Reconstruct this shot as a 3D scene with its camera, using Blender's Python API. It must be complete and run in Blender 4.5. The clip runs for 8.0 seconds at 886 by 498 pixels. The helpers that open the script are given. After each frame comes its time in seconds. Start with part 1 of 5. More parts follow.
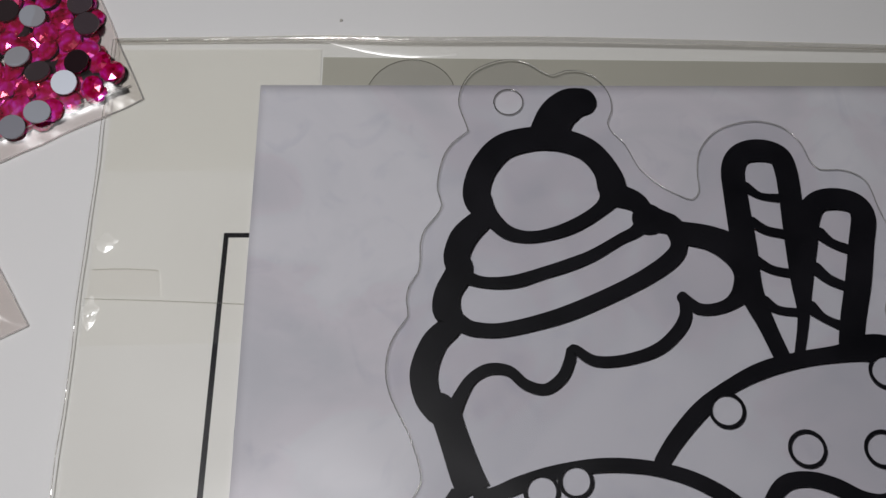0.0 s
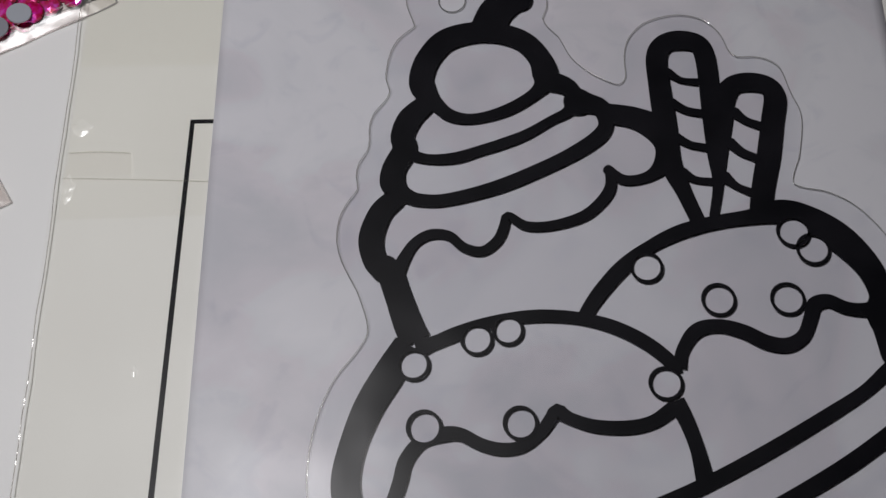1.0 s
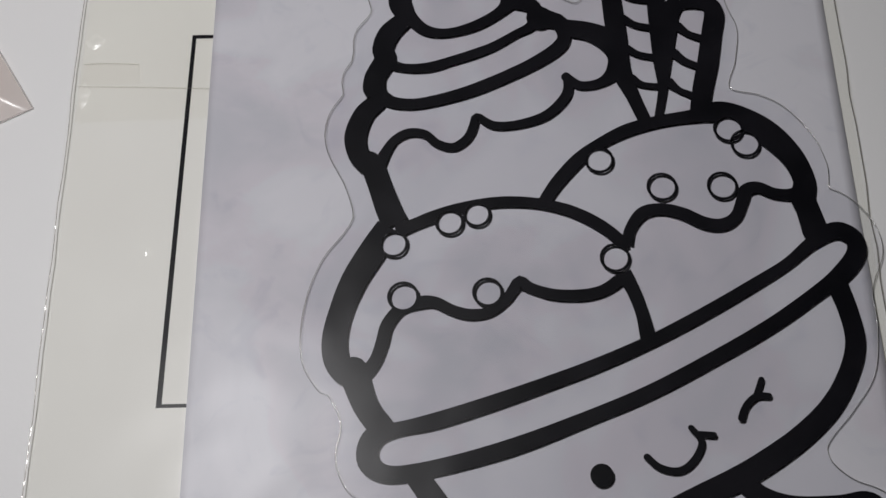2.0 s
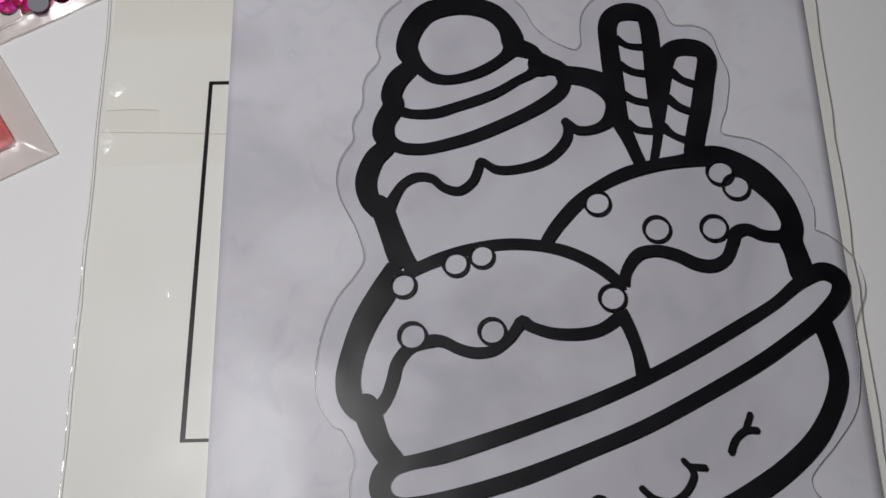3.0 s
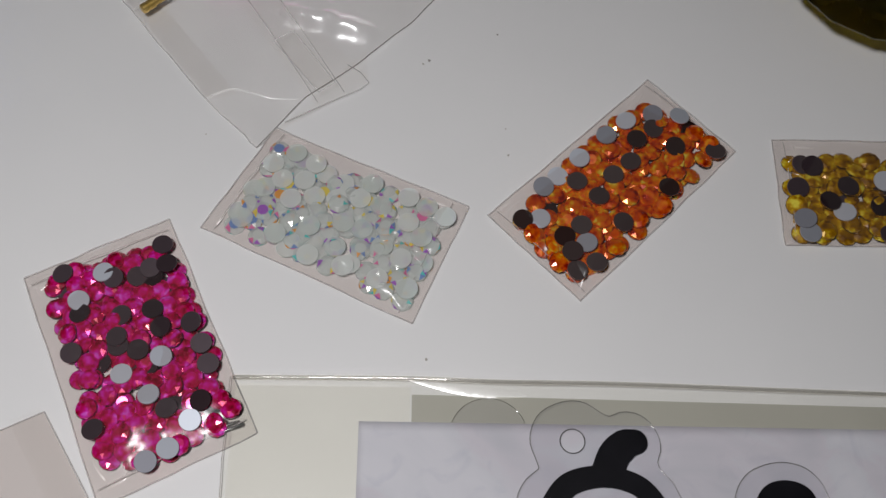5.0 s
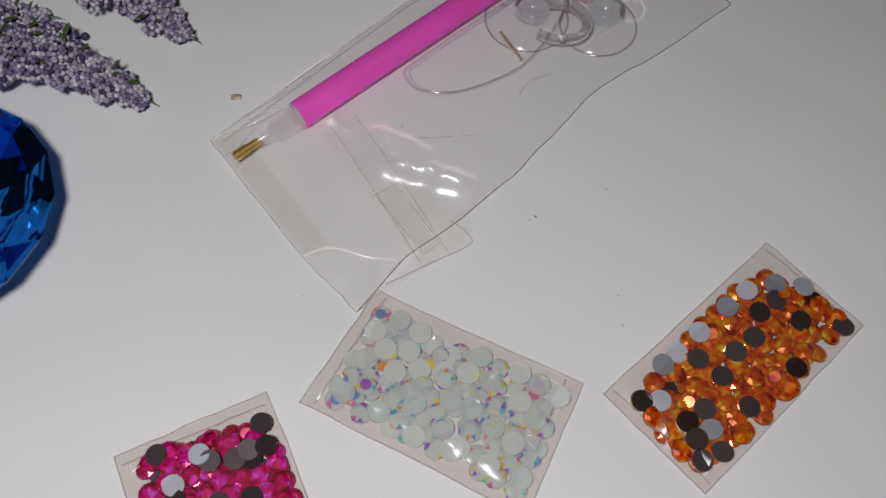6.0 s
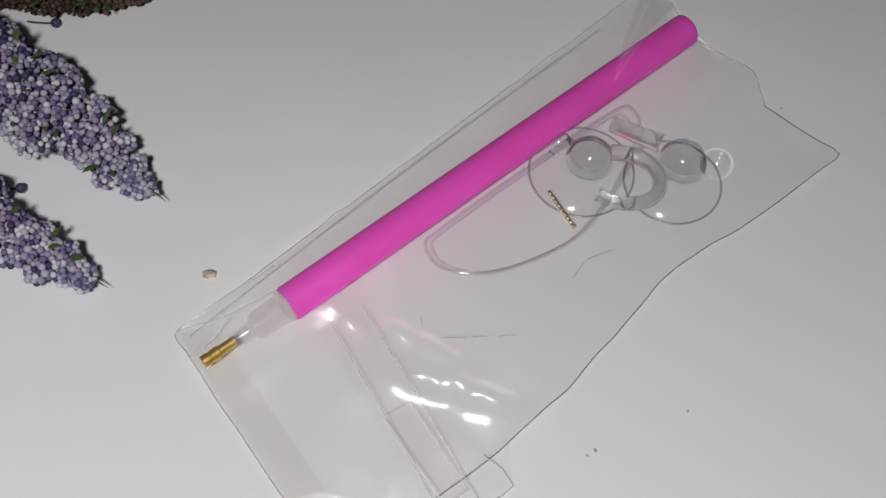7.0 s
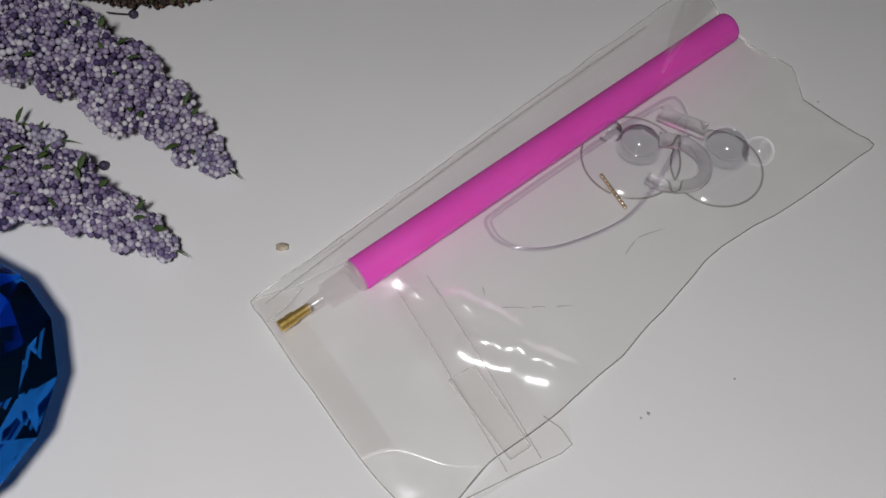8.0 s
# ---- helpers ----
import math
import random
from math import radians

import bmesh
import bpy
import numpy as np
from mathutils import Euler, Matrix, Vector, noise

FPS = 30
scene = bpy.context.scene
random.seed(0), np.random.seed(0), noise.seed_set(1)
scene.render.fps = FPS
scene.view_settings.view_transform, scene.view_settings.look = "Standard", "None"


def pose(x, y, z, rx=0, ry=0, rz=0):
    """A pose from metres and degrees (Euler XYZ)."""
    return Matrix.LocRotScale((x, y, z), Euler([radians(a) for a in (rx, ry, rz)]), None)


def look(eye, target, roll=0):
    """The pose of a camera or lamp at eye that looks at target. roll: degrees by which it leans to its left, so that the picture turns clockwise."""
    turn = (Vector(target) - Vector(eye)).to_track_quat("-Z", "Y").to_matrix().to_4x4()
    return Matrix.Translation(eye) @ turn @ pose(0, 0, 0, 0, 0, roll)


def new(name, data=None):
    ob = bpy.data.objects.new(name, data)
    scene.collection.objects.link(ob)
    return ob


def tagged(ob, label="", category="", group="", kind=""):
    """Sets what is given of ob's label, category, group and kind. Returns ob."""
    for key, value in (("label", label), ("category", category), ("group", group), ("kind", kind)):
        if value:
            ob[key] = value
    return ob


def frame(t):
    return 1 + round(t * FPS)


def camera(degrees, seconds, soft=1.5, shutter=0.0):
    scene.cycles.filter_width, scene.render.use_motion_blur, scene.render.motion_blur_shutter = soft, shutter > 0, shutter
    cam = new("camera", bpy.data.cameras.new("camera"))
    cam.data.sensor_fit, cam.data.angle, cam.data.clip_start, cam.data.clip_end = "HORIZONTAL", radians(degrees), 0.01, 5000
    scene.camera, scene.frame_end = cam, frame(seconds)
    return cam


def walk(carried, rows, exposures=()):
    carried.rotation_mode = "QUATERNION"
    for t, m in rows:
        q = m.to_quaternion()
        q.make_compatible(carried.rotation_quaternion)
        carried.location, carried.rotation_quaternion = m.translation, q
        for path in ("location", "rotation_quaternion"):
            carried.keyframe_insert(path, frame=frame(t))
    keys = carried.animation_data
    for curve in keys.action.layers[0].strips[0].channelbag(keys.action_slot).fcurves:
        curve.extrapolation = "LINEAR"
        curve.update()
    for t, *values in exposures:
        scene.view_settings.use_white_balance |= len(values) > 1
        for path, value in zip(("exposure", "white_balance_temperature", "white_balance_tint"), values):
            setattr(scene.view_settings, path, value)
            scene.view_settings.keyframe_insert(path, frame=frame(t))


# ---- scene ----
cam = camera(47.0, 8.0, soft=1.5)
PATH = [
    (0, (-0.0217, -0.0744, 0.1864), (-0.0403, 0.2913, -0.7441), -3.22),
    (0.2, (-0.0217, -0.0788, 0.1870), (-0.0344, 0.2680, -0.7509), -3.04),
    (0.5, (-0.0169, -0.0907, 0.1885), (-0.0390, 0.2662, -0.7454), -4.22),
    (0.8, (-0.0118, -0.0978, 0.1916), (-0.0347, 0.2570, -0.7431), -4.56),
    (1, (-0.0099, -0.1047, 0.1942), (-0.0313, 0.2599, -0.7368), -4.16),
    (1.2, (-0.0114, -0.1115, 0.1974), (-0.0244, 0.2521, -0.7341), -3.18),
    (1.5, (-0.0112, -0.1216, 0.2046), (-0.0181, 0.2340, -0.7300), -2.33),
    (1.7, (-0.0100, -0.1308, 0.2069), (-0.0159, 0.2252, -0.7276), -2.13),
    (2.8, (-0.0074, -0.1363, 0.2272), (-0.0095, 0.2012, -0.7141), -1.95),
    (3, (-0.0097, -0.1259, 0.2283), (-0.0138, 0.2110, -0.7133), -2.15),
    (3.2, (-0.0133, -0.1135, 0.2266), (-0.0192, 0.2250, -0.7143), -2.57),
    (3.5, (-0.0203, -0.0887, 0.2345), (-0.0268, 0.2376, -0.7107), -2.09),
    (3.8, (-0.0276, -0.0764, 0.2345), (-0.0273, 0.2990, -0.6924), -0.88),
    (4, (-0.0298, -0.0680, 0.2349), (-0.0280, 0.3277, -0.6835), -0.34),
    (4.2, (-0.0341, -0.0602, 0.2364), (-0.0264, 0.3429, -0.6788), 0.64),
    (5.3, (-0.0525, -0.0245, 0.2452), (-0.0491, 0.4236, -0.6488), 0.74),
    (5.5, (-0.0605, -0.0158, 0.2466), (-0.0552, 0.4327, -0.6472), 1.15),
    (6, (-0.0720, 0.0071, 0.2471), (-0.0749, 0.4649, -0.6420), 0.85),
    (6.2, (-0.0755, 0.0260, 0.2443), (-0.0789, 0.4706, -0.6514), 1.15),
    (6.5, (-0.0764, 0.0556, 0.2296), (-0.0859, 0.5107, -0.6607), 0.62),
    (6.8, (-0.0762, 0.0736, 0.2130), (-0.0868, 0.5473, -0.6676), 0.67),
    (7, (-0.0784, 0.0796, 0.2091), (-0.0909, 0.5536, -0.6713), 0.75),
    (7.5, (-0.0856, 0.0717, 0.2101), (-0.0992, 0.5619, -0.6614), 0.96),
    (8, (-0.0918, 0.0619, 0.2164), (-0.1071, 0.5563, -0.6527), 1.27),
]
EXPOSURES = [(0, 0.07), (0.5, 0.08), (1.5, 0.16), (3.0, 0.25), (4.0, 0.28), (5.5, 0.3), (6.0, 0.41), (6.5, 0.68), (7.0, 0.75), (7.5, 0.61), (8, 0.57)]
walk(cam, [(t, look(eye, target, roll)) for t, eye, target, roll in PATH], EXPOSURES)

# ---- world and lights ----
world = bpy.data.worlds.new("room_air")
scene.world = world
world.use_nodes = True
world.node_tree.nodes["Background"].inputs[0].default_value = (0.75, 0.8, 0.9, 1)
world.node_tree.nodes["Background"].inputs[1].default_value = 0.02


def area_lamp(name, place, target, size, power, colour):
    data = bpy.data.lights.new(name, "AREA")
    data.shape, data.size, data.energy, data.color = "DISK", size, power, colour
    ob = new(name, data)
    ob.matrix_world = look(place, target)
    return ob


# One still lamp above the table stands in for the flash beside the lens.
LAMP = (-0.118, -0.03, 0.385)
area_lamp("still_flash_lamp", LAMP, (LAMP[0], LAMP[1], 0), 0.055, 0.87, (1.0, 0.985, 1.0))

MM = 0.001
TABLE_Z = -1.2


# ---- materials ----
def material(name, colour, rough=0.5, metal=0.0, spec=0.5, coat=0.0, transmission=0.0, ior=1.45):
    m = bpy.data.materials.new(name)
    m.use_nodes = True
    b = m.node_tree.nodes["Principled BSDF"]
    b.inputs["Base Color"].default_value = (*colour, 1)
    b.inputs["Roughness"].default_value = rough
    b.inputs["Metallic"].default_value = metal
    b.inputs["Specular IOR Level"].default_value = spec
    b.inputs["Coat Weight"].default_value = coat
    b.inputs["Transmission Weight"].default_value = transmission
    b.inputs["IOR"].default_value = ior
    return m


def mottled(m, a, b, scale, detail=4, low=0.35, high=0.65, bump=0.0, bump_scale=400, rough_var=0.0):
    """Two-scale colour variation between a and b, with fine relief."""
    nt = m.node_tree
    bs = nt.nodes["Principled BSDF"]
    tc = nt.nodes.new("ShaderNodeTexCoord")
    n1 = nt.nodes.new("ShaderNodeTexNoise")
    n1.inputs["Scale"].default_value, n1.inputs["Detail"].default_value = scale, detail
    ramp = nt.nodes.new("ShaderNodeValToRGB")
    ramp.color_ramp.elements[0].position, ramp.color_ramp.elements[1].position = low, high
    ramp.color_ramp.elements[0].color, ramp.color_ramp.elements[1].color = (*a, 1), (*b, 1)
    nt.links.new(tc.outputs["Object"], n1.inputs["Vector"])
    nt.links.new(n1.outputs["Fac"], ramp.inputs["Fac"])
    nt.links.new(ramp.outputs["Color"], bs.inputs["Base Color"])
    if bump:
        n2 = nt.nodes.new("ShaderNodeTexNoise")
        n2.inputs["Scale"].default_value, n2.inputs["Detail"].default_value = bump_scale, 3
        bp = nt.nodes.new("ShaderNodeBump")
        bp.inputs["Strength"].default_value, bp.inputs["Distance"].default_value = bump, 0.0005
        nt.links.new(tc.outputs["Object"], n2.inputs["Vector"])
        nt.links.new(n2.outputs["Fac"], bp.inputs["Height"])
        nt.links.new(bp.outputs["Normal"], bs.inputs["Normal"])
    return m


def film_material(name, tint, gloss_rough=0.12, gloss=1.0, bump=0.25, bump_scale=60, veil=0.0, edge=0.3):
    """Thin clear plastic: light passes straight through, tinted, with a Fresnel gloss on top and a faint milky veil."""
    m = bpy.data.materials.new(name)
    m.use_nodes = True
    nt = m.node_tree
    nt.nodes.remove(nt.nodes["Principled BSDF"])
    out = nt.nodes["Material Output"]
    clear = nt.nodes.new("ShaderNodeBsdfTransparent")
    clear.inputs["Color"].default_value = (*tint, 1)
    milk = nt.nodes.new("ShaderNodeBsdfDiffuse")
    milk.inputs["Color"].default_value = (0.86, 0.85, 0.84, 1)
    body = nt.nodes.new("ShaderNodeMixShader")
    body.inputs["Fac"].default_value = veil
    shine = nt.nodes.new("ShaderNodeBsdfGlossy")
    shine.inputs["Roughness"].default_value = gloss_rough
    fres = nt.nodes.new("ShaderNodeLayerWeight")
    fres.inputs["Blend"].default_value = 0.5
    steep = nt.nodes.new("ShaderNodeMath")
    steep.operation = "POWER"
    steep.inputs[1].default_value = 3.5
    mult = nt.nodes.new("ShaderNodeMath")
    mult.operation = "MULTIPLY_ADD"
    mult.inputs[1].default_value, mult.inputs[2].default_value = edge * gloss, 0.035 * gloss
    mult.use_clamp = True
    mix = nt.nodes.new("ShaderNodeAddShader")
    tc = nt.nodes.new("ShaderNodeTexCoord")
    ns = nt.nodes.new("ShaderNodeTexNoise")
    ns.inputs["Scale"].default_value, ns.inputs["Detail"].default_value = bump_scale, 3
    bp = nt.nodes.new("ShaderNodeBump")
    bp.inputs["Strength"].default_value, bp.inputs["Distance"].default_value = bump, 0.002
    nt.links.new(tc.outputs["Object"], ns.inputs["Vector"])
    nt.links.new(ns.outputs["Fac"], bp.inputs["Height"])
    nt.links.new(bp.outputs["Normal"], shine.inputs["Normal"])
    nt.links.new(bp.outputs["Normal"], fres.inputs["Normal"])
    nt.links.new(fres.outputs["Facing"], steep.inputs[0])
    nt.links.new(steep.outputs[0], mult.inputs[0])
    nt.links.new(mult.outputs[0], shine.inputs["Color"])
    nt.links.new(clear.outputs[0], body.inputs[1])
    nt.links.new(milk.outputs[0], body.inputs[2])
    nt.links.new(body.outputs[0], mix.inputs[0])
    nt.links.new(shine.outputs[0], mix.inputs[1])
    nt.links.new(mix.outputs[0], out.inputs["Surface"])
    return m


def vary_by_object(m, a, b):
    """Colour between a and b, by Object Info's Random."""
    nt = m.node_tree
    info = nt.nodes.new("ShaderNodeObjectInfo")
    ramp = nt.nodes.new("ShaderNodeValToRGB")
    ramp.color_ramp.elements[0].color, ramp.color_ramp.elements[1].color = (*a, 1), (*b, 1)
    nt.links.new(info.outputs["Random"], ramp.inputs["Fac"])
    nt.links.new(ramp.outputs["Color"], nt.nodes["Principled BSDF"].inputs["Base Color"])
    return m


def vary_by_island(m, stops, constant=True):
    """Colour by Geometry's Random Per Island, from a list of (position, colour)."""
    nt = m.node_tree
    geo = nt.nodes.new("ShaderNodeNewGeometry")
    ramp = nt.nodes.new("ShaderNodeValToRGB")
    ramp.color_ramp.interpolation = "CONSTANT" if constant else "LINEAR"
    els = ramp.color_ramp.elements
    while len(els) < len(stops):
        els.new(0.5)
    for e, (p, c) in zip(els, stops):
        e.position, e.color = p, (*c, 1)
    nt.links.new(geo.outputs["Random Per Island"], ramp.inputs["Fac"])
    nt.links.new(ramp.outputs["Color"], nt.nodes["Principled BSDF"].inputs["Base Color"])
    return m


def gem_material(name, stops, base_rough=0.2, spec=0.9, soft=False):
    """Faceted resin, part see-through: stops are (position, colour, how solid)."""
    m = vary_by_island(material(name, stops[0][1], base_rough, spec=spec, coat=0.5), [(p, c) for p, c, a in stops])
    nt = m.node_tree
    bs, out = nt.nodes["Principled BSDF"], nt.nodes["Material Output"]
    ramp = bs.inputs["Base Color"].links[0].from_node
    for e, (p, c, a) in zip(ramp.color_ramp.elements, stops):
        e.color = (*c, a)
    geo = ramp.inputs["Fac"].links[0].from_node
    info = nt.nodes.new("ShaderNodeObjectInfo")
    add = nt.nodes.new("ShaderNodeMath")
    add.operation = "ADD"
    wrap = nt.nodes.new("ShaderNodeMath")
    wrap.operation = "FRACT"
    nt.links.new(geo.outputs["Random Per Island"], add.inputs[0])
    nt.links.new(info.outputs["Random"], add.inputs[1])
    nt.links.new(add.outputs[0], wrap.inputs[0])
    nt.links.new(wrap.outputs[0], ramp.inputs["Fac"])
    # Soft noise spreads the painted dark-to-glint stops over each gem.
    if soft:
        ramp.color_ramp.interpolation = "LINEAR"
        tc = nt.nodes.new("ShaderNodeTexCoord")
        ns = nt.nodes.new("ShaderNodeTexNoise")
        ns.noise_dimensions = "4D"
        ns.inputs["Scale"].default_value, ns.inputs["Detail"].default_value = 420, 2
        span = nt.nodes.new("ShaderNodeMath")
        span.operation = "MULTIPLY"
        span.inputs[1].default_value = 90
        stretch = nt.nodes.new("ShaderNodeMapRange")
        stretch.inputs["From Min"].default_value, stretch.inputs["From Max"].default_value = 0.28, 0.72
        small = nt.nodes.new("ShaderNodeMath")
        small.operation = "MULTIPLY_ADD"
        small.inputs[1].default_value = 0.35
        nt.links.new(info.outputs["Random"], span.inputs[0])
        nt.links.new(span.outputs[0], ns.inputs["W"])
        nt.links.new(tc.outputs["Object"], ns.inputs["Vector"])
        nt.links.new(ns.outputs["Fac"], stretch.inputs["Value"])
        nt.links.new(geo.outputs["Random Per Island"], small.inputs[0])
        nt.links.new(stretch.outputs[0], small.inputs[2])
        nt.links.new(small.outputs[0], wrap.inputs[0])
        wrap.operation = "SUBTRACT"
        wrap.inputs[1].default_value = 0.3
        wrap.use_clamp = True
    clear = nt.nodes.new("ShaderNodeBsdfTransparent")
    mix = nt.nodes.new("ShaderNodeMixShader")
    lift = nt.nodes.new("ShaderNodeMix")
    lift.data_type = "RGBA"
    lift.inputs[0].default_value = 0.45
    lift.inputs[7].default_value = (1, 1, 1, 1)
    nt.links.new(ramp.outputs["Color"], lift.inputs[6])
    nt.links.new(lift.outputs[2], clear.inputs["Color"])
    nt.links.new(ramp.outputs["Alpha"], mix.inputs["Fac"])
    nt.links.new(clear.outputs[0], mix.inputs[1])
    nt.links.new(bs.outputs[0], mix.inputs[2])
    nt.links.new(mix.outputs[0], out.inputs["Surface"])
    return m


M_TABLE = mottled(material("white_laminate", (0.8, 0.8, 0.8), 0.42, spec=0.35), (0.815, 0.812, 0.808), (0.86, 0.857, 0.85), 9, bump=0.05, bump_scale=900)
M_WALL = mottled(material("wall_paint", (0.7, 0.69, 0.66), 0.9), (0.62, 0.61, 0.58), (0.7, 0.69, 0.66), 3, bump=0.1, bump_scale=60)
M_FLOOR = mottled(material("floor_wood", (0.3, 0.22, 0.15), 0.5), (0.22, 0.15, 0.1), (0.34, 0.25, 0.17), 5)
M_PAPER = mottled(material("white_paper", (0.78, 0.77, 0.8), 0.85, spec=0.2), (0.56, 0.56, 0.62), (0.69, 0.685, 0.745), 22, detail=7, low=0.33, high=0.58, bump=0.15, bump_scale=70)
PAPER_RAMP = [n for n in M_PAPER.node_tree.nodes if n.bl_idname == "ShaderNodeValToRGB"][0].color_ramp
PAPER_RAMP.elements.new(0.47).color = (0.645, 0.62, 0.685, 1)
PAPER_RAMP.elements.new(0.51).color = (0.655, 0.655, 0.715, 1)
[n for n in M_PAPER.node_tree.nodes if n.bl_idname == "ShaderNodeTexNoise"][0].inputs["Distortion"].default_value = 1.2
PAPER_NODES, PAPER_LINKS = M_PAPER.node_tree.nodes, M_PAPER.node_tree.links
SMUDGE = PAPER_NODES.new("ShaderNodeTexNoise")
SMUDGE.inputs["Scale"].default_value, SMUDGE.inputs["Detail"].default_value, SMUDGE.inputs["Distortion"].default_value = 75, 6, 2.0
SMUDGE_RAMP = PAPER_NODES.new("ShaderNodeValToRGB")
SMUDGE_RAMP.color_ramp.elements[0].position, SMUDGE_RAMP.color_ramp.elements[1].position = 0.3, 0.46
SMUDGE_RAMP.color_ramp.elements[0].color, SMUDGE_RAMP.color_ramp.elements[1].color = (0.925, 0.93, 0.95, 1), (1, 1, 1, 1)
SMUDGE_MIX = PAPER_NODES.new("ShaderNodeMix")
SMUDGE_MIX.data_type, SMUDGE_MIX.blend_type = "RGBA", "MULTIPLY"
SMUDGE_MIX.inputs[0].default_value = 1.0
PAPER_BASE = PAPER_NODES["Principled BSDF"].inputs["Base Color"]
PAPER_LINKS.new([n for n in PAPER_NODES if n.bl_idname == "ShaderNodeTexCoord"][0].outputs["Object"], SMUDGE.inputs["Vector"])
PAPER_LINKS.new(SMUDGE.outputs["Fac"], SMUDGE_RAMP.inputs["Fac"])
PAPER_LINKS.new(PAPER_BASE.links[0].from_socket, SMUDGE_MIX.inputs[6])
PAPER_LINKS.new(SMUDGE_RAMP.outputs["Color"], SMUDGE_MIX.inputs[7])
PAPER_LINKS.new(SMUDGE_MIX.outputs[2], PAPER_BASE)
M_CARD = mottled(material("cream_card", (0.76, 0.75, 0.68), 0.7, spec=0.25), (0.84, 0.83, 0.80), (0.88, 0.875, 0.845), 14, bump=0.05)
M_OLIVE = mottled(material("grey_liner", (0.45, 0.44, 0.38), 0.6), (0.43, 0.42, 0.365), (0.47, 0.46, 0.4), 20)
M_INK = mottled(material("black_print", (0.008, 0.008, 0.01), 0.5, spec=0.08), (0.004, 0.004, 0.006), (0.01, 0.0095, 0.013), 60)
M_ACRYLIC = film_material("clear_acrylic", (0.935, 0.935, 0.945), 0.22, 0.15, 0.03, 30)
M_EDGE = film_material("cut_acrylic_edge", (0.56, 0.56, 0.55), 0.08, 3.0, 0.3, 300)
M_ENVELOPE = film_material("envelope_film", (0.978, 0.977, 0.964), 0.3, 0.28, 0.2, 20)
M_BAG = film_material("bag_film", (0.935, 0.915, 0.905), 0.18, 0.45, 0.35, 60, 0.014)
# Clear film with a dark tint, in place of the shade along creased edges.
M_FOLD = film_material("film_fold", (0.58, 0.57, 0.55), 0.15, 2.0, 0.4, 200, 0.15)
M_TOPFOLD = film_material("shiny_fold", (0.78, 0.77, 0.74), 0.12, 3.0, 0.3, 150, 0.1)
# The milky veil puts the white highlight of creases into the colour.
M_CREASE = film_material("bright_crease", (0.97, 0.965, 0.96), 0.14, 4.0, 0.3, 200, 0.4, edge=0.04)
M_BRIGHT = film_material("bulging_film", (0.998, 0.998, 0.996), 0.3, 6.0, 0.25, 120, 0.0, edge=0.04)
M_BAND = film_material("overlap_film", (0.964, 0.962, 0.953), 0.25, 0.8, 0.05, 60)
M_SEAM = film_material("welded_seam", (0.78, 0.76, 0.75), 0.25, 4.0, 0.4, 200, 0.3, edge=0.04)
M_RIM = film_material("film_rim", (0.8, 0.79, 0.78), 0.2, 3.0, 0.4, 200, 0.3, edge=0.04)
M_SEAL = film_material("seal_film", (0.972, 0.968, 0.963), 0.2, 1.0, 0.05, 60, 0.01)


# ---- building helpers ----
def mesh_of(name, bm, mat, smooth=False):
    me = bpy.data.meshes.new(name)
    bm.normal_update()
    bm.to_mesh(me)
    bm.free()
    if smooth:
        me.polygons.foreach_set("use_smooth", [True] * len(me.polygons))
    me.materials.append(mat)
    return me


def part(name, bm, mat, parent, label="", smooth=False):
    ob = new(name, mesh_of(name, bm, mat, smooth))
    ob.parent = parent
    if label:
        ob["label"] = label
    return ob


def thing(name, label, category, group="", kind="", at=(0, 0, 0)):
    ob = new(name)
    ob.empty_display_size = 0.01
    ob.location = Vector(at) * MM
    return tagged(ob, label, category, group, kind)


def mm(bm):
    bmesh.ops.scale(bm, vec=(MM, MM, MM), verts=bm.verts)
    return bm


def spline(pts, step, closed=False):
    """A centripetal-like Catmull-Rom curve through the points, of any dimension, sampled about every step."""
    p = [np.array(q, float) for q in pts]
    n, out = len(p), []
    for i in range(n if closed else n - 1):
        if closed:
            a, b, c, d = p[i - 1], p[i], p[(i + 1) % n], p[(i + 2) % n]
        else:
            a, b, c, d = p[max(i - 1, 0)], p[i], p[i + 1], p[min(i + 2, n - 1)]
        k = max(2, int(np.linalg.norm((c - b)[:2]) / step))
        for j in range(k):
            u = j / k
            out.append(0.5 * ((2 * b) + (c - a) * u + (2 * a - 5 * b + 4 * c - d) * u * u + (3 * b - a - 3 * c + d) * u ** 3))
    if not closed:
        out.append(p[-1])
    return out


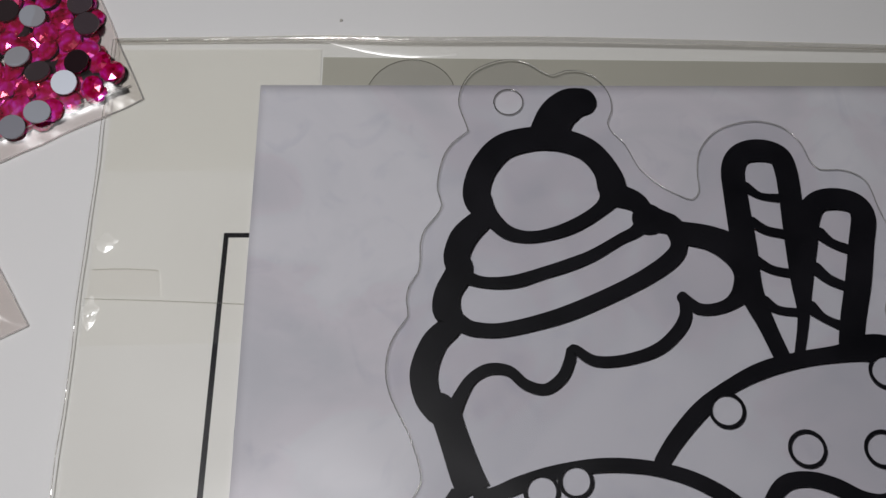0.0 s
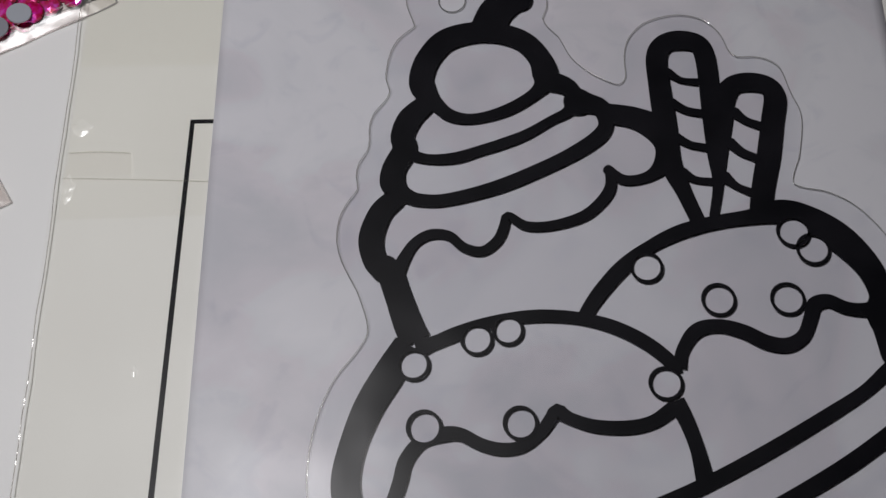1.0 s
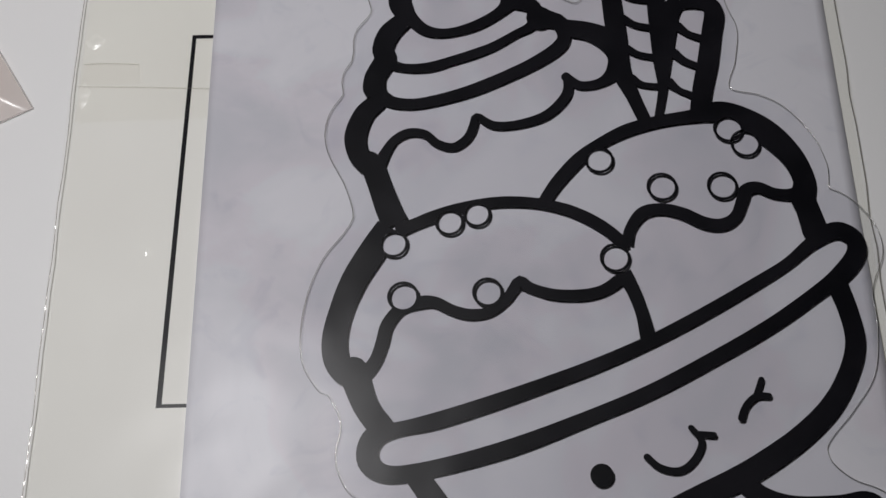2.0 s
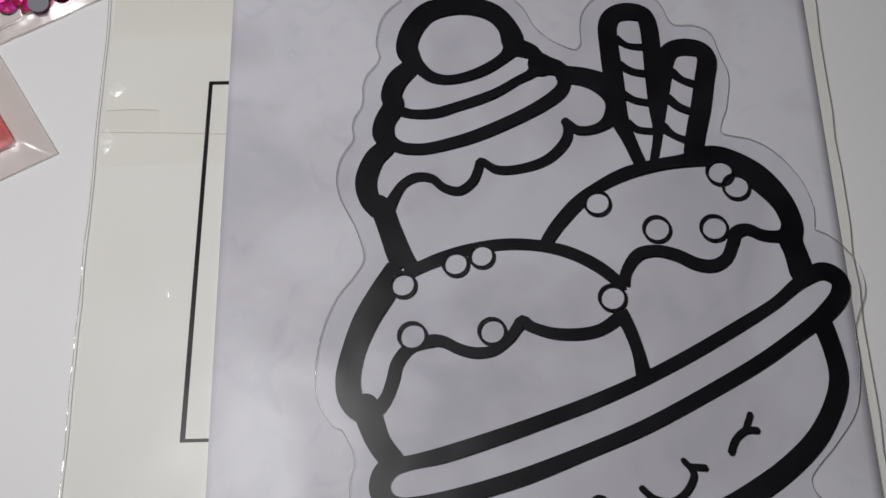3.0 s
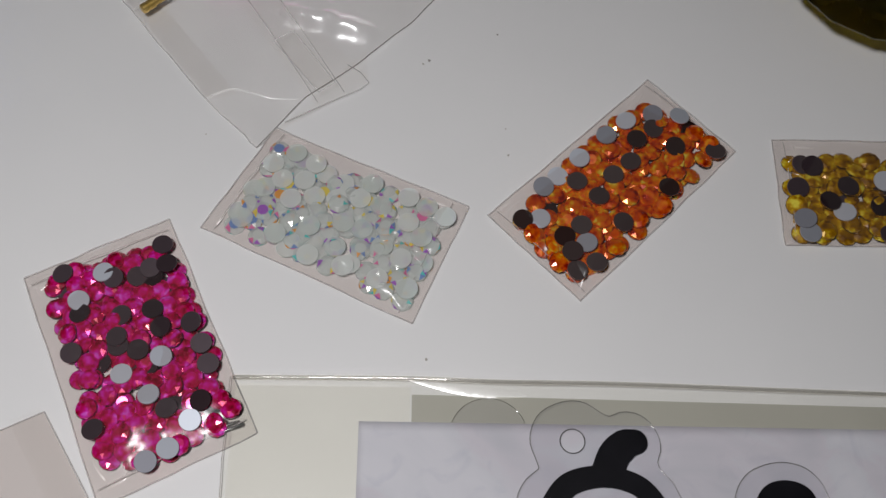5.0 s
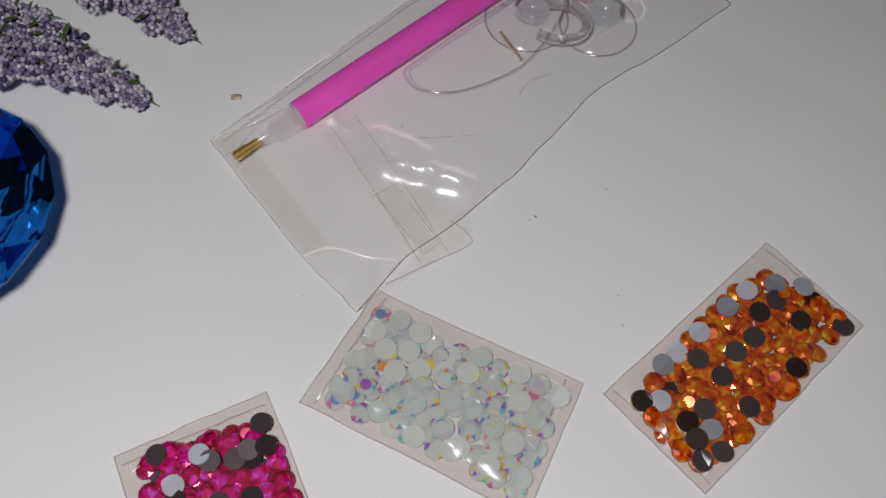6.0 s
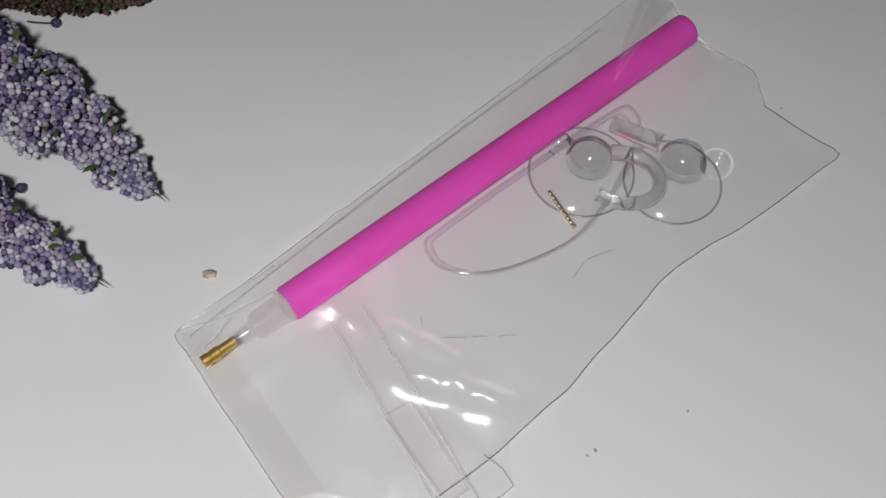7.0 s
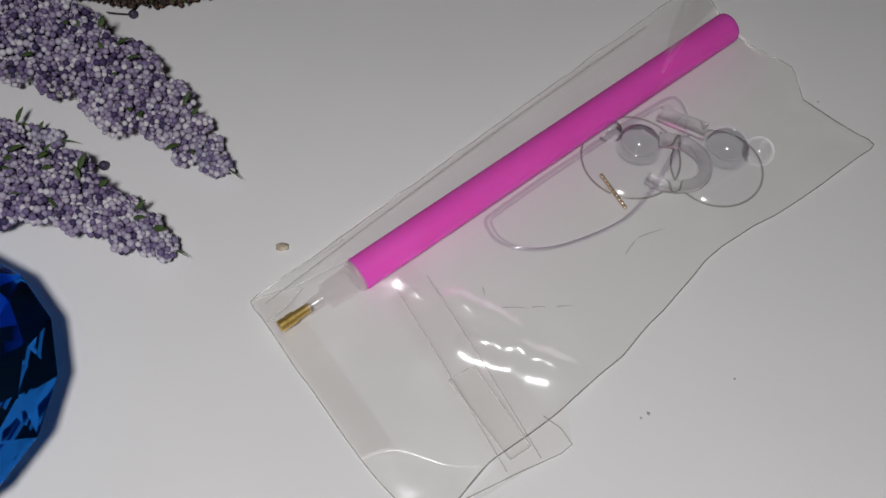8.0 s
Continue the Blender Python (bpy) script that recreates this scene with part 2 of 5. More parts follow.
def ribbon(pts, z, thick=0.05, step=0.7, closed=False, holes=()):
    """A flat printed stroke: a centre line with a width at each point, round ends, left open inside the given circles."""
    bm = bmesh.new()
    c = spline(pts, step, closed)
    n = len(c)
    rows = []
    for i in range(n):
        a, b = (c[i - 1], c[(i + 1) % n]) if closed else (c[max(i - 1, 0)], c[min(i + 1, n - 1)])
        t = (b - a)[:2]
        t = t / (np.linalg.norm(t) + 1e-9)
        side = np.array((-t[1], t[0]))
        w = max(c[i][2], 0.4) / 2
        k = 8
        rows.append([bm.verts.new((*(c[i][:2] + side * w * (1 - 2 * j / k)), z)) for j in range(k + 1)])
    for i in range(n if closed else n - 1):
        a, b = rows[i], rows[(i + 1) % n]
        for j in range(8):
            f = bm.faces.new((a[j], a[j + 1], b[j + 1], b[j]))
    if not closed:
        for i in (0, n - 1):
            x, y, w = c[i][:3]
            if any(math.dist((x, y), h[:2]) < h[2] + w / 2 for h in holes):
                continue
            ring = [bm.verts.new((x + w / 2 * math.cos(q * math.tau / 20), y + w / 2 * math.sin(q * math.tau / 20), z + 0.004)) for q in range(20)]
            bm.faces.new(ring)
    gone = [f for f in bm.faces if any((f.calc_center_median().xy - Vector(h[:2])).length < h[2] for h in holes)]
    bmesh.ops.delete(bm, geom=gone, context="FACES")
    for f in bm.faces:
        f.normal_update()
        if f.normal.z < 0:
            f.normal_flip()
    return mm(bm)


def ring_print(x, y, r, w, z, n=40):
    bm = bmesh.new()
    a = [bm.verts.new((x + r * math.cos(i * math.tau / n), y + r * math.sin(i * math.tau / n), z)) for i in range(n)]
    b = [bm.verts.new((x + (r - w) * math.cos(i * math.tau / n), y + (r - w) * math.sin(i * math.tau / n), z)) for i in range(n)]
    for i in range(n):
        bm.faces.new((a[i], a[(i + 1) % n], b[(i + 1) % n], b[i]))
    return mm(bm)


def disc(x, y, r, z, n=40):
    bm = bmesh.new()
    bm.faces.new([bm.verts.new((x + r * math.cos(i * math.tau / n), y + r * math.sin(i * math.tau / n), z)) for i in range(n)])
    return mm(bm)


def slab(outline, z0, z1):
    """A flat plate with the given outline."""
    bm = bmesh.new()
    lo = [bm.verts.new((*p[:2], z0)) for p in outline]
    hi = [bm.verts.new((*p[:2], z1)) for p in outline]
    n = len(outline)
    bm.faces.new(hi)
    bm.faces.new(lo[::-1])
    for i in range(n):
        bm.faces.new((lo[i], lo[(i + 1) % n], hi[(i + 1) % n], hi[i]))
    bmesh.ops.recalc_face_normals(bm, faces=bm.faces)
    return mm(bm)


def flat(outline, z):
    """One skin of thin film."""
    bm = bmesh.new()
    bm.faces.new([bm.verts.new((*p[:2], z)) for p in outline])
    bmesh.ops.recalc_face_normals(bm, faces=bm.faces)
    if bm.faces[:][0].normal.z < 0:
        bmesh.ops.reverse_faces(bm, faces=bm.faces[:])
    return mm(bm)


def box(x0, x1, y0, y1, z0, z1, bevel=0.0):
    bm = slab([(x0, y0), (x1, y0), (x1, y1), (x0, y1)], z0, z1)
    if bevel:
        bmesh.ops.bevel(bm, geom=bm.edges[:], offset=bevel * MM, segments=3, affect="EDGES", profile=0.6)
    return bm


def sheet(outline, z_edge, height, rings=14, power=2.5, wrinkle=0.3, scale=0.06, seed=0.0, step=2.5, centre=None, straight=True):
    """One skin of a filled bag: it rises from its outline towards the middle, with wrinkles."""
    if straight:
        pts = []
        for i, p in enumerate(outline):
            q = outline[(i + 1) % len(outline)]
            k = max(1, int(math.dist(p, q) / step))
            pts += [(p[0] + (q[0] - p[0]) * j / k, p[1] + (q[1] - p[1]) * j / k) for j in range(k)]
    else:
        pts = [tuple(p[:2]) for p in spline(outline, step, True)]
    cx, cy = centre or (sum(p[0] for p in pts) / len(pts), sum(p[1] for p in pts) / len(pts))
    bm = bmesh.new()
    loops = []
    for r in range(rings):
        s = 1 - r / rings
        s = s ** 1.15
        loop = []
        for x, y in pts:
            px, py = cx + (x - cx) * s, cy + (y - cy) * s
            lift = 1 - s ** power
            n = noise.noise(Vector((px * scale, py * scale, seed))) + 0.5 * noise.noise(Vector((px * scale * 2.7, py * scale * 2.7, seed + 9)))
            loop.append(bm.verts.new((px, py, z_edge + height * lift + wrinkle * n * min(1, lift * 3))))
        loops.append(loop)
    n = len(pts)
    for a, b in zip(loops, loops[1:]):
        for i in range(n):
            bm.faces.new((a[i], a[(i + 1) % n], b[(i + 1) % n], b[i]))
    bm.faces.new(loops[-1])
    bmesh.ops.recalc_face_normals(bm, faces=bm.faces)
    if sum(f.normal.z for f in bm.faces) < 0:
        bmesh.ops.reverse_faces(bm, faces=bm.faces)
    return mm(bm)


def tube(pts, radius, closed=False, step=1.0, sides=10, taper=None, half=False):
    """A round bar along a smooth curve through 3D points."""
    c = spline(pts, step, closed)
    n = len(c)
    bm = bmesh.new()
    loops = []
    up = Vector((0.13, 0.21, 0.97)).normalized()
    for i in range(n):
        a, b = (c[i - 1], c[(i + 1) % n]) if closed else (c[max(i - 1, 0)], c[min(i + 1, n - 1)])
        t = Vector((b - a)[:3]).normalized()
        u = t.cross(up).normalized()
        v = u.cross(t).normalized()
        r = radius if taper is None else radius + (taper - radius) * i / (n - 1)
        loops.append([bm.verts.new(Vector(c[i][:3]) + (u * math.cos(k * math.tau / sides) + v * math.sin(k * math.tau / sides)) * r) for k in range(sides)])
    for i in range(n if closed else n - 1):
        a, b = loops[i], loops[(i + 1) % n]
        for k in range(sides // 2 if half else sides):
            bm.faces.new((a[k], a[(k + 1) % sides], b[(k + 1) % sides], b[k]))
    if not closed and not half:
        bm.faces.new(loops[0][::-1])
        bm.faces.new(loops[-1])
    loose = [v for v in bm.verts if not v.link_faces]
    bmesh.ops.delete(bm, geom=loose, context="VERTS")
    bmesh.ops.recalc_face_normals(bm, faces=bm.faces)
    return mm(bm)


def turned(profile, sides=24, axis_from=(0, 0, 0), axis_to=(0, 0, 1), open_base=False):
    """A solid turned round an axis; profile rows are (distance along the axis, radius), in mm."""
    o, d = Vector(axis_from), (Vector(axis_to) - Vector(axis_from)).normalized()
    u = d.orthogonal().normalized()
    v = d.cross(u)
    bm = bmesh.new()
    loops = [[bm.verts.new(o + d * s + (u * math.cos(k * math.tau / sides) + v * math.sin(k * math.tau / sides)) * max(r, 0.01)) for k in range(sides)] for s, r in profile]
    for a, b in zip(loops, loops[1:]):
        for k in range(sides):
            bm.faces.new((a[k], a[(k + 1) % sides], b[(k + 1) % sides], b[k]))
    if not open_base:
        bm.faces.new(loops[0][::-1])
    bm.faces.new(loops[-1])
    bmesh.ops.recalc_face_normals(bm, faces=bm.faces)
    return mm(bm)


# ---- the room and the table ----
def setting(name, bm, mat, label, category):
    return tagged(new(name, mesh_of(name, bm, mat)), label, category, kind="structure")


setting("ground", box(-1800, 1800, -1800, 1800, -790, -750), M_FLOOR, "brown wooden floor of the room", "floor")
# Ceiling and walls are never in view; added to bounce fill light.
setting("ceiling", box(-1800, 1800, -1800, 1800, 1650, 1700), M_WALL, "plain pale painted ceiling, unseen, added for fill light", "ceiling")
setting("wall_north", box(-1800, 1800, 1800, 1900, -750, 1650), M_WALL, "plain pale painted wall, unseen, added for fill light", "wall")
setting("wall_south", box(-1800, 1800, -1900, -1800, -750, 1650), M_WALL, "plain pale painted wall, unseen, added for fill light", "wall")
setting("wall_east", box(1800, 1900, -1800, 1800, -750, 1650), M_WALL, "plain pale painted wall, unseen, added for fill light", "wall")
setting("wall_west", box(-1900, -1800, -1800, 1800, -750, 1650), M_WALL, "plain pale painted wall, unseen, added for fill light", "wall")


def build_table():
    t = thing("table", "white laminate table with a smooth satin top", "table", at=(0, 100, -750))
    dz = 750
    part("tabletop", box(-700, 700, -450, 450, dz + TABLE_Z - 25, dz + TABLE_Z, 2), M_TABLE, t)
    for x in (-640, 640):
        for y in (-400, 400):
            part("leg", box(x - 25, x + 25, y - 25, y + 25, 0, dz + TABLE_Z - 25, 2), M_TABLE, t)


build_table()


# ---- the clear envelope with its card, liner and paper ----
def build_envelope():
    e = thing("plastic_envelope", "large clear plastic envelope lying flat on the white table", "envelope", at=(0, 0, TABLE_Z))
    z = -TABLE_Z
    out = [(-95.8, 47.8), (-51.6, 47.0), (20, 44.6), (87.6, 42.7), (87.0, -11), (85.6, -80), (84.2, -125), (82.5, -185), (-97.5, -185), (-96.4, -90), (-96.8, -5)]
    part("back_film", sheet(out, 0.1, 0.0, rings=4, wrinkle=0.02, step=5), M_ENVELOPE, e)
    part("front_film", sheet(out, z + 0.85, 0.6, rings=26, power=14, wrinkle=0.35, scale=0.035, seed=3, step=4), M_ENVELOPE, e, "", True)
    rng = random.Random(5)
    left = [(-96.3 + rng.uniform(-0.15, 0.15), 47.8 - 233 * i / 34, z + 0.3 + rng.uniform(-0.2, 0.3)) for i in range(35)]
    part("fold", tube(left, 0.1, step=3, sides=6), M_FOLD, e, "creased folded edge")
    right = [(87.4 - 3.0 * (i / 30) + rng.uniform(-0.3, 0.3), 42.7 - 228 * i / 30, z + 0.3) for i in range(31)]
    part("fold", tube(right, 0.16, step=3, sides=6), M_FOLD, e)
    top = [(-95.8, 47.8, z), (-70, 47.6, z + 0.2), (-51.6, 47.2, z + 0.9), (-30, 46.2, z + 1.4), (0, 45.6, z + 1.6), (40, 44.2, z + 1.2), (87.6, 42.7, z)]
    part("top_fold", tube(top, 0.6, step=2, sides=10), M_TOPFOLD, e, "shiny rounded top fold", True)
    ridge = [(-51.6, 46.8), (-47, 46.1), (-42, 45.3), (-37, 44.5), (-32, 43.8), (-27, 43.2), (-22.5, 42.8)]
    bm = bmesh.new()
    rows = []
    for k, (x, y) in enumerate(ridge):
        u = math.sin(math.pi * (k + 0.1) / 6.2)
        w, h = 0.15 + 2.2 * u, 0.45 * u
        rows.append([bm.verts.new((x, y + w * math.sin(a * 0.26), z + 0.95 + h * math.cos(a * 0.26))) for a in range(-6, 7)])
    for a, b in zip(rows, rows[1:]):
        for i in range(12):
            bm.faces.new((a[i], b[i], b[i + 1], a[i + 1]))
    bmesh.ops.recalc_face_normals(bm, faces=bm.faces)
    part("bright_fold", mm(bm), M_BRIGHT, e, "bulging shiny fold", True)
    part("seal_band", flat([(-95, 46), (-51.5, 45.4), (-51.5, -19.6), (-95.5, -20.2)], 0.4), M_BAND, e, "faint overlapping strip of film")
    part("seal_band", flat([(-95, 46), (-51.5, 45.4), (-51.5, 16.6), (-95, 17)], 0.45), M_BAND, e)
    part("seal_tab", flat([(-94.8, -4.6), (-81.4, -4.9), (-80.5, -10.2), (-95, -10.0)], 0.5), M_SEAL, e)
    part("seal_tab_edge", tube([(-94.8, -4.6, 0.55), (-88, -4.5, 0.6), (-81.4, -4.9, 0.55)], 0.14, step=2, sides=8, half=True), M_TOPFOLD, e)
    part("seal_tab_edge", tube([(-81.4, -4.9, 0.55), (-80.8, -7.5, 0.65), (-80.5, -10.2, 0.55)], 0.2, step=1, sides=8, half=True), M_BRIGHT, e)
    # Small shiny domes added to make the glare spots on the left strip.
    for x, y, w, h in [(-91.9, 0.3, 2.4, 1.8), (-93.2, -14.2, 1.6, 3.0), (-75.0, -53.9, 0.8, 1.2)]:
        part("glint_pucker", sheet([(x + w * (1 + 0.25 * math.sin(5 * a)) * math.cos(a), y + h * (1 + 0.25 * math.cos(4 * a)) * math.sin(a)) for a in (k * math.tau / 20 for k in range(20))], z + 1.5, 0.22, rings=10, power=2, wrinkle=0.22, scale=0.5, seed=x, step=0.6), M_BRIGHT, e, "", True)
    part("seal_ridge", tube([(-95.5, -10.6, 0.5), (-80, -11.2, 0.5), (-64, -12, 0.5)], 0.13, step=3, sides=6, half=True), M_TOPFOLD, e)


def build_card():
    c = thing("printed_card", "cream card with a thin black printed frame inside the envelope", "card", at=(0, 0, TABLE_Z))
    z = 0.1
    part("sheet", slab([(-95.0, 46.4), (-51.4, 45.9), (-51.4, -184), (-96, -184)], z, z + 0.1), M_CARD, c)
    part("printed_line", slab([(-69.2, 3.1), (-68.2, 3.1), (-69.7, -88.4), (-70.9, -88.4)], z + 0.12, z + 0.14), M_INK, c)
    part("printed_line", slab([(-68.2, 3.1), (-56, 3.0), (-56, 2.0), (-68.2, 2.1)], z + 0.12, z + 0.14), M_INK, c)
    part("printed_line", slab([(-69.7, -87.6), (-56, -87.6), (-56, -88.4), (-69.7, -88.4)], z + 0.12, z + 0.14), M_INK, c)


def build_liner():
    c = thing("liner_sheet", "grey-green liner sheet behind the paper", "sheet", at=(0, 0, TABLE_Z))
    part("sheet", slab([(-51.0, 43.6), (84.4, 40.0), (84.6, -184), (-51.0, -184)], 0.1, 0.2), M_OLIVE, c)


def build_paper():
    bm = bmesh.new()
    nx, ny = 60, 80
    grid = []
    for j in range(ny + 1):
        row = []
        for i in range(nx + 1):
            u, v = i / nx, j / ny
            x = -63.9 + 148.3 * u - 0.6 * v
            y = 36.6 - 2.3 * u - 210 * v
            row.append(bm.verts.new((x, y, -0.45 + 0.05 * noise.noise(Vector((x * 0.05, y * 0.04, 2))))))
        grid.append(row)
    for j in range(ny):
        for i in range(nx):
            bm.faces.new((grid[j][i], grid[j + 1][i], grid[j + 1][i + 1], grid[j][i + 1]))
    ob = new("paper_sheet", mesh_of("paper_sheet", mm(bm), M_PAPER, True))
    mod = ob.modifiers.new("thickness", "SOLIDIFY")
    mod.thickness = 0.0001
    tagged(ob, "white paper sheet, faintly smudged, inside the clear envelope", "paper")


build_envelope()
build_card()
build_liner()
build_paper()


# ---- the clear acrylic sundae panel with its black print ----
PANEL_A = [(-20.3, 25.2), (-22, 29.9), (-21.7, 34.6), (-19.3, 38.7), (-15.1, 41), (-10.9, 41.7), (-6.8, 40.5), (-3.3, 37.7), (0.3, 38.8), (3.8, 38.6), (7.3, 36.3), (9.4, 32.1), (9.3, 28.2), (8.4, 25.4), (11.6, 21.5), (13.6, 17), (15.6, 14.3), (19.4, 11.1), (24.2, 8.9), (25.7, 10.1), (25.8, 15.7), (26.9, 20.1), (30.2, 24), (35.6, 26.1), (40.3, 26.2), (44.7, 24.4), (47.6, 20.5), (49.5, 15.6), (54.8, 15.1)]
PANEL_B = [(59, 12.8), (60.8, 6.2), (62.4, 0), (60.6, -9.5), (58.7, -15.5), (65.5, -17.6), (71.2, -21.3), (76.5, -28.8), (78.6, -36.8), (78, -41.7), (79, -41.9), (83.8, -45.8), (87, -51.2), (87.5, -57.6), (83.9, -65.9), (83.6, -74.1), (81.3, -84.7), (75.7, -92.3), (68.8, -100.3), (72.4, -106), (79.3, -109.3), (83.8, -116), (80.5, -124.3), (68.9, -129.7), (49.3, -133.2), (31.6, -131), (23.5, -127.3), (7.8, -128.1), (-5.4, -125.4), (-14.3, -118.2)]
PANEL_C = [(-19.7, -110.6), (-27.1, -108.8), (-30.6, -105.9), (-32.3, -101.9), (-32.5, -98.2), (-31.5, -93.7), (-32.2, -90.8), (-34.5, -86.6), (-35.5, -86.7), (-39.5, -81.1), (-40.6, -74.1), (-39.4, -64.7), (-36.1, -56.1), (-31.5, -50), (-29.5, -45.4), (-32, -37.1), (-32.4, -36.5), (-35.4, -30.3), (-36.3, -24.9), (-35.1, -19.4), (-32.2, -14.9), (-32.6, -12.6), (-31.8, -8), (-29.8, -5.1), (-30.1, -1), (-28.6, 3.9), (-25.6, 7.2), (-26.5, 10.6), (-26.1, 16.3), (-24.1, 21.4)]
HOLE = (-11.8, 31.5, 3.0)
CHEEK = (22.0, -104.7, 2.4)
UNDER = [(-41.1, 36.1), (-37, 40.2), (-32.3, 41.8), (-26.2, 39.9), (-22.4, 35.6)]
SPRINKLES = [(26.6, -33.7, 3.4), (40.3, -40.8, 3.5), (53.9, -40.9, 3.5), (60.4, -30.4, 3.5), (56.9, -26.5, 3.5), (28.4, -57.6, 3.4), (-20.4, -53.1, 3.3), (-7.9, -48.2, 3.3), (-1.7, -46.4, 3.2), (-18.3, -65.5, 3.5), (0.1, -64.9, 3.4)]
CHERRY = [(-18.7, 11.7, 5.4), (-16.8, 16.9, 5.5), (-12.5, 21.3, 5.6), (-4.4, 22.8, 5.3), (3.1, 20.6, 5.1), (7.1, 16, 5.2), (8.3, 11.1, 5.7), (6.3, 7.3, 3), (0.1, 3.2, 2.7), (-7, 1.1, 2.4), (-12.2, 1.8, 2.9), (-15.6, 4.8, 3.5), (-18.1, 8.2, 5.4)]
STEM = [(-3.8, 23.9, 7.8), (-1.9, 28.1, 7.7), (0.9, 30.6, 7.4), (3.2, 31.2, 6.3)]
CREAM_LEFT = [(-18, 4.7, 4.6), (-21.2, 1.4, 5.3), (-22.8, -2.8, 5.1), (-22.3, -6, 5.3), (-24.5, -10.4, 5.1), (-24.8, -13.8, 5.4), (-23.9, -16.7, 4.6), (-27.2, -20.5, 4.9), (-29.1, -26.1, 5.2), (-28.3, -30.9, 5), (-26.2, -33, 6)]
SWIRL_UPPER = [(-21.3, -7.1, 2.9), (-18.3, -8.2, 2.3), (-14.9, -8.5, 2.4), (-11, -8.1, 2.6), (-6.2, -6.6, 2.4), (-1.3, -5, 2.5), (3.8, -2.9, 2.3), (9.3, 0.4, 2.1), (12.5, 2.1, 2.5), (14.5, 4.9, 3.7), (13.1, 8.2, 4.2), (9.6, 9.8, 5)]
SWIRL_LOWER = [(-23.1, -15.9, 3.7), (-20.9, -17.3, 3.1), (-18.6, -17.9, 2.9), (-14.4, -18, 2.8), (-7.7, -16.6, 2.9), (-0.5, -14.3, 3.1), (9.1, -10, 3.1), (15.4, -6.5, 3.3), (19.4, -3.4, 3.4), (20.7, -0.7, 3.3), (19.9, 2.9, 4.3), (17.5, 4.1, 4.8), (15.1, 4.6, 6.5)]
CREAM_EDGE = [(21.5, 1.6, 4.8), (26.9, 0.4, 5.2), (31.3, -2.3, 6.1), (32.9, -6.5, 4.8), (32.2, -10.2, 4.2), (29.6, -12.9, 2.6), (26.4, -14.1, 2.2), (23.2, -14, 2.3), (20.5, -11.9, 2.4)]
CREAM_DRIP = [(20.5, -11.5, 1.8), (20.7, -15.4, 2.4), (18.6, -18.9, 2.4), (14.5, -22.2, 2.3), (8.1, -24.1, 2.1), (2.8, -24.1, 2.1), (-0.9, -21.8, 1.9), (-1.7, -24, 2.1), (-3.2, -27.2, 2.1), (-6.4, -29.5, 2.1), (-10.1, -28.6, 2.1), (-13.1, -26, 2.1), (-16.9, -25.6, 2.2), (-20.1, -27.4, 2.1), (-22.2, -30.6, 2.5), (-23.8, -34.1, 3.2)]
STRAW_TALL = [(37.8, -23.3, 3.2), (35.7, -17.1, 3.5), (33.5, -10, 4.8), (33.2, -0.4, 5), (32.8, 8.2, 4.8), (32.8, 15.2, 4.7), (34.7, 18.6, 4.6), (38.4, 19.5, 4.9), (42.1, 18.4, 4.6), (43.3, 15.1, 4.6), (43.5, 9.2, 4.5), (43.5, 0.8, 4.6), (43.3, -8.6, 3.9), (42.9, -15.6, 2.3), (41.3, -22.6, 1.9)]
STRAW_SHORT = [(43, -15.5, 2.1), (43.8, -8.7, 3.6), (45.3, -0.5, 4.6), (46.5, 4.8, 4.6), (48.5, 7.8, 4.4), (52.1, 8.6, 4.6), (55.9, 7.6, 4.5), (57.2, 4.6, 4.9), (56, -0.9, 4.9), (54.2, -8.9, 5), (52.3, -15.7, 4.8), (51.1, -21, 4.7)]
STRIPE0 = [(35, 11.3, 2.2), (37.6, 9.4, 1.4), (41, 8.9, 1.7)]
STRIPE1 = [(35.3, 3.8, 2.2), (37.9, 2, 1.8), (41.2, 1.2, 1.8)]
STRIPE2 = [(35.4, -4.5, 2.2), (38, -6.2, 1.7), (41.3, -7, 1.7)]
STRIPE3 = [(35.9, -12.8, 2.5), (38.3, -14.4, 1.6), (41.6, -14.9, 1.6)]
STRIPE4 = [(48.2, 1.2, 2.5), (50.3, -0.8, 1.8), (53.2, -2.1, 1.9)]
STRIPE5 = [(46.5, -6.1, 2.5), (48.7, -8.3, 2), (51.5, -9.7, 1.8)]
STRIPE6 = [(44.5, -14, 2.7), (46.7, -16.1, 1.6), (49.4, -17.5, 1.8)]
SCOOP_LEFT = [(-21.5, -48.9, 5.5), (-25, -54.6, 6.1), (-29, -61.3, 5.8), (-31.8, -68.5, 5.3), (-33.1, -74.9, 5.5), (-32.4, -79.8, 5.5), (-29.9, -82.7, 4.9), (-26.6, -82.2, 3.3), (-24.4, -79.7, 2.7), (-22.9, -75.7, 2.8), (-21.8, -71.7, 2.8), (-18.8, -68.1, 2.7), (-14.5, -66.8, 2.9), (-11.3, -66.9, 2.6), (-7.6, -68.8, 2.5), (-3.8, -69.8, 2.5), (0.3, -69.3, 2.3), (3.9, -66.7, 2.3), (6, -64, 2.5), (7.3, -62.7, 3.1), (9.5, -64.1, 2.5), (14.4, -65.7, 2.6), (20.6, -66, 2.7), (25.3, -65, 2.6), (29.1, -62.6, 2.8)]
